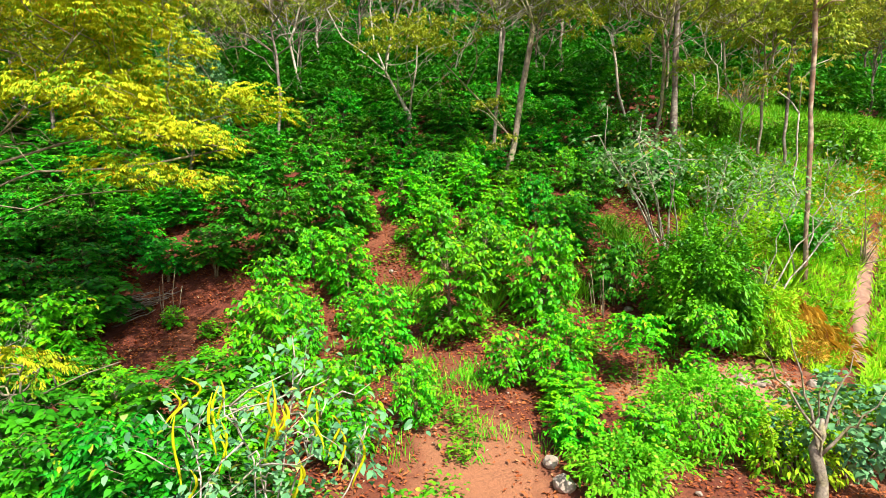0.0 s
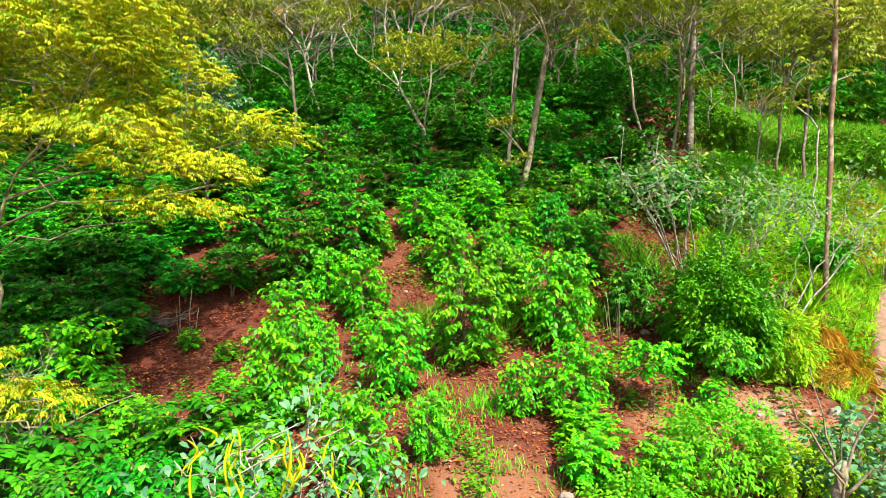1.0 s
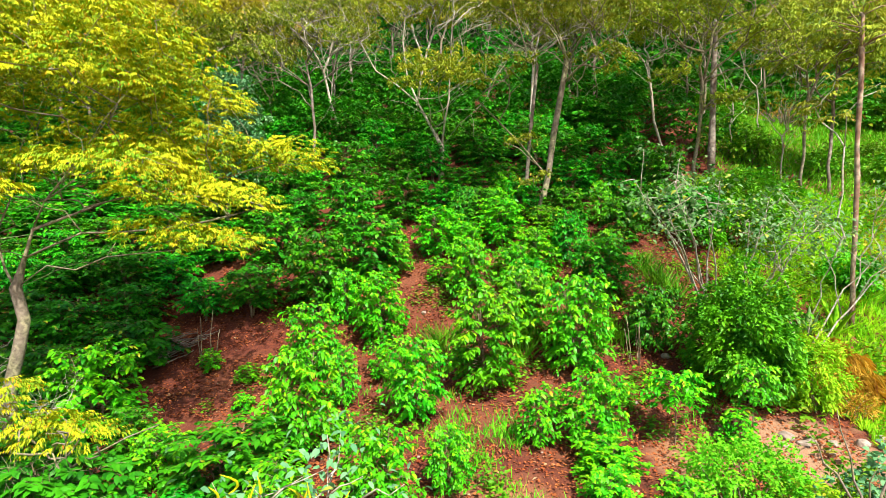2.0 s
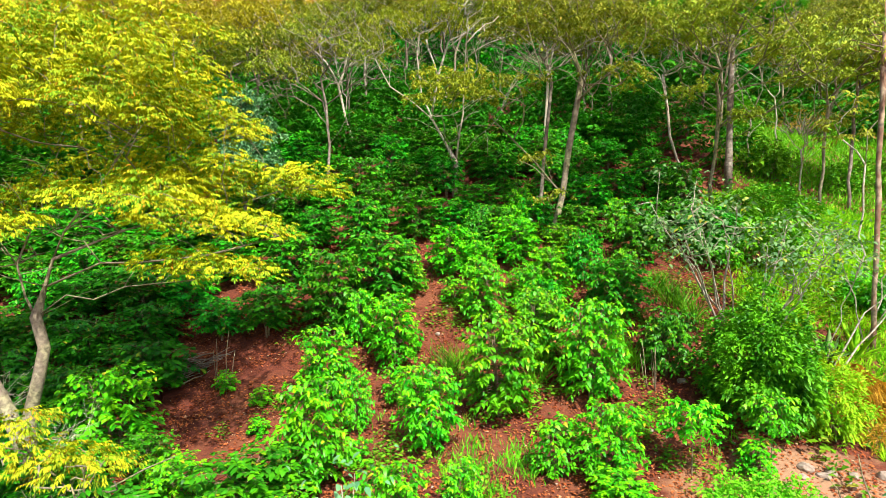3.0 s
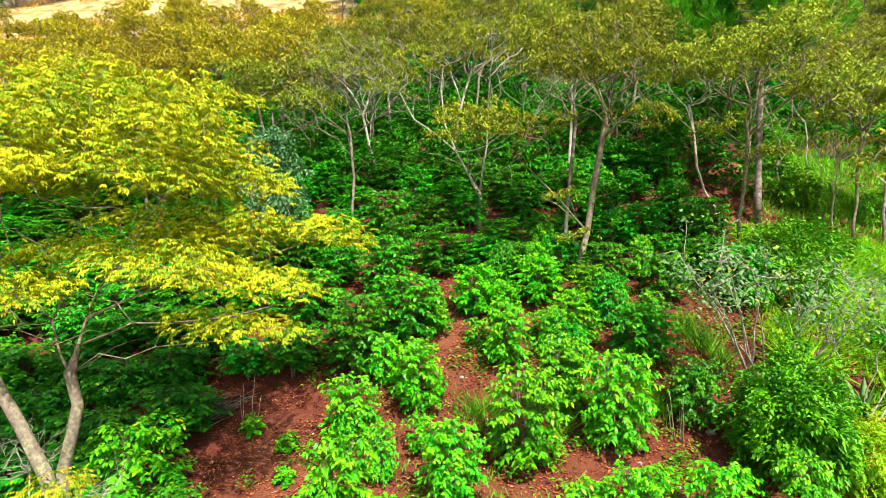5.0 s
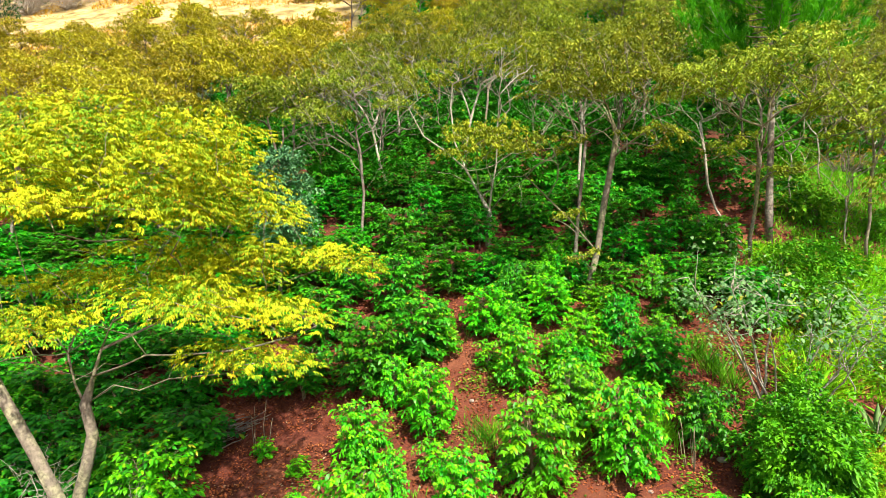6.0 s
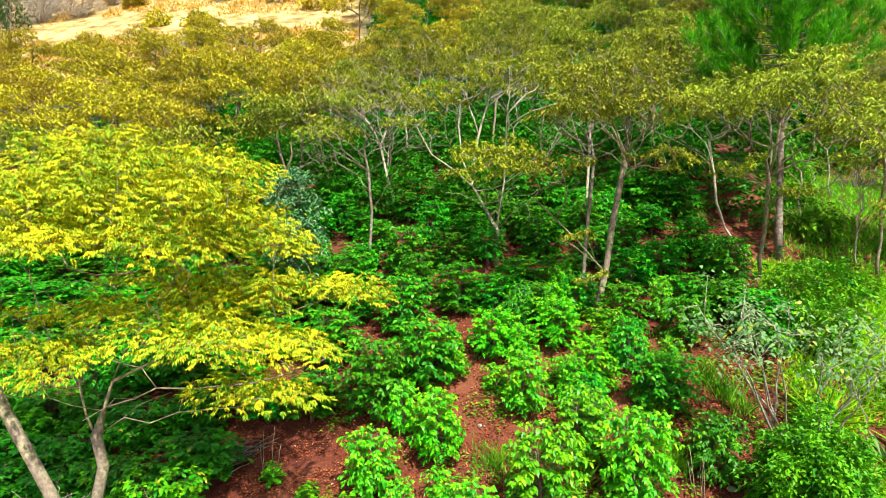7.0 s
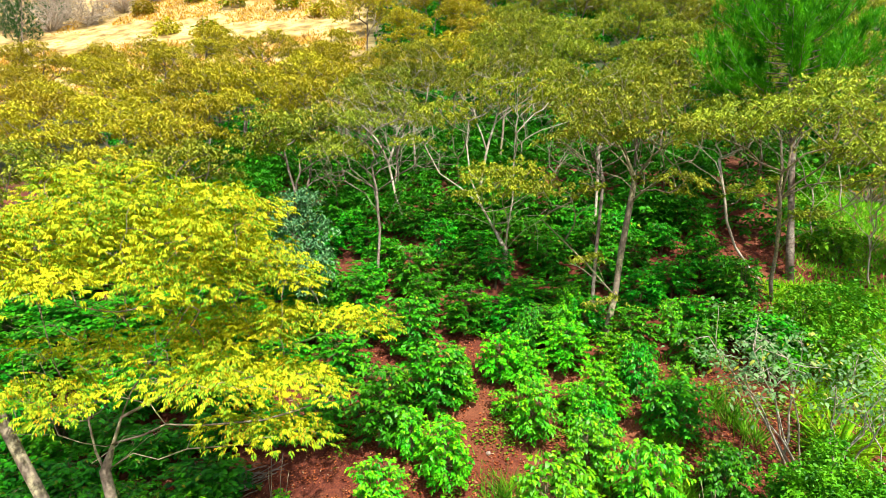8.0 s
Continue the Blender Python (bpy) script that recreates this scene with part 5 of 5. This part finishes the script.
def stone(x, y, size, seed, label="pale angular stone on the bare earth", material=STONE, sink=0.35):
    rng = np.random.default_rng(seed)
    bm = bmesh.new()
    bmesh.ops.create_icosphere(bm, subdivisions=2, radius=1.0)
    cuts = [Vector(unit(rng.normal(0, 1, 3))) for _ in range(9)]
    for v in bm.verts:
        q = v.co.copy()
        for c in cuts:
            over = q.dot(c) - 0.72
            if over > 0:
                q -= c * over
        v.co = Vector((q.x * size * 1.15, q.y * size * 0.9, q.z * size * 0.75)) * (1 + 0.05 * noise.noise(q * 3))
    me = bpy.data.meshes.new("stone")
    bm.to_mesh(me)
    bm.free()
    me.materials.append(material)
    ob = new("stone", me)
    ob.matrix_basis = Matrix.Translation(on_ground(x, y, -size * (0.75 - sink * 1.2) + 0.0)) @ pose(0, 0, 0, 0, 0, float(rng.uniform(0, 360)))
    return tagged(ob, label, "stone", "stones on the slope")


rs = np.random.default_rng(131)
for k, (x, y, s) in enumerate([(7.2, 14.0, 0.19), (7.45, 13.75, 0.15), (7.0, 13.7, 0.11), (7.7, 13.9, 0.12), (8.2, 13.9, 0.13), (8.9, 14.0, 0.16), (9.5, 14.3, 0.15), (7.9, 13.5, 0.12),
                                (1.85, 9.9, 0.17), (1.95, 9.3, 0.22), (5.3, 16.75, 0.12), (4.0, 14.9, 0.08), (3.2, 15.6, 0.07), (4.4, 15.2, 0.07), (-1.6, 18.2, 0.09), (-1.4, 19.3, 0.08)]):
    stone(x, y, s, 140 + k)
for k in range(26):
    stone(float(rs.uniform(-3, 7)), float(rs.uniform(9, 19)), float(rs.uniform(0.025, 0.06)), 170 + k, "small pale stone on red soil")


def agave(x, y, n, length, label, seed, material=GREY, width=0.16):
    rng = np.random.default_rng(seed)
    ob = thing("agave", on_ground(x, y, 0.02), label, "agave")
    for k in range(n):
        a, e = k * 2.4 + rng.normal(0, 0.2), rng.uniform(0.35, 1.35)
        L = length * rng.uniform(0.7, 1.1)
        out = np.array((math.cos(a), math.sin(a), 0))
        side = np.array((-math.sin(a), math.cos(a), 0))
        rows = []
        for w, wd in zip(np.linspace(0, 1, 7), (0.7, 0.85, 1.0, 0.95, 0.75, 0.42, 0.03)):
            c = out * L * w * math.cos(e) + np.array((0, 0, 1.0)) * (L * w * math.sin(e) - 0.18 * L * w * w)
            for q in (-1, 0, 1):
                rows.append(c + side * q * width * 0.5 * wd + np.array((0, 0, 1.0)) * abs(q) * 0.04 * wd)
            rows.append(c - np.array((0, 0, 0.03 * wd)))
        faces = []
        for i in range(6):
            o = i * 4
            faces += [(o, o + 1, o + 5, o + 4), (o + 1, o + 2, o + 6, o + 5), (o + 2, o + 3, o + 7, o + 6), (o + 3, o, o + 4, o + 7)]
        b = Build()
        b.add(rows, faces)
        part("leaf", b.mesh("leaf", material), ob)
    return ob


agave(8.7, 19.2, 22, 2.4, "tall clump of sword-shaped green leaves", 151, LIME, 0.11)
agave(10.0, 18.3, 12, 1.3, "agave with broad grey-green pointed leaves", 152, GREY, 0.2)
agave(10.9, 18.5, 7, 1.5, "agave with broad pale pointed leaves", 153, LIME, 0.18)


def cactus(x, y, seed):
    rng = np.random.default_rng(seed)
    ob = thing("prickly_pear", on_ground(x, y, 0.02), "prickly pear cactus with flat oval green pads", "cactus")
    spots = [(0, 0, 0.3, 0.0), (0.18, 0.02, 0.75, 0.4), (-0.2, 0.0, 0.72, -0.4), (0.05, 0.05, 1.15, 0.1), (0.38, 0.0, 1.1, 0.6), (-0.3, 0.03, 1.12, -0.2)]
    for px, py, pz, tilt in spots:
        bm = bmesh.new()
        bmesh.ops.create_uvsphere(bm, u_segments=12, v_segments=8, radius=1.0)
        for v in bm.verts:
            v.co = Vector((v.co.x * 0.2, v.co.y * 0.04, v.co.z * 0.3))
        me = bpy.data.meshes.new("pad")
        bm.to_mesh(me)
        bm.free()
        me.materials.append(WEED)
        k = part("pad", me, ob)
        k.matrix_basis = pose(px, py, pz, 0, math.degrees(tilt), float(rng.uniform(-30, 30)))
    return ob


cactus(7.7, 17.2, 161)


# ---- the far hillside ----
for k, (x, y, r) in enumerate([(-61, 113, 2.2), (-50, 86, 2.0), (-56, 96, 1.6), (-66, 99, 1.6), (-48, 110, 2.0), (-38, 104, 2.2), (-72, 118, 1.8), (-80, 112, 1.6)]):
    round_bush("hill_bush", x, y, (r * 1.4, r * 1.2, r), (YELLOW, GOLDEN)[k % 2], "yellow-green bush on the dry golden hillside", 700, 0.75, 0.5, 180 + k, 6)
for k, (x, y, s) in enumerate([(-96, 106, 11.0), (-89, 108, 9.0), (-86, 114, 10.0), (-83, 120, 9.0), (-100, 112, 9.0)]):
    twig_bush(x, y, s, "leafless grey tree on the dry hillside", 191 + k, 52, STEM_BARK)
for k, (x, y) in enumerate([(-96, 99), (-101, 103), (-99, 110), (-105, 116), (-107, 106), (-111, 111)]):
    pine(x, y, 11.0, "dark green conifer on the far hillside", 195 + k, 0.05, 3.6, True, FAR_PINE)
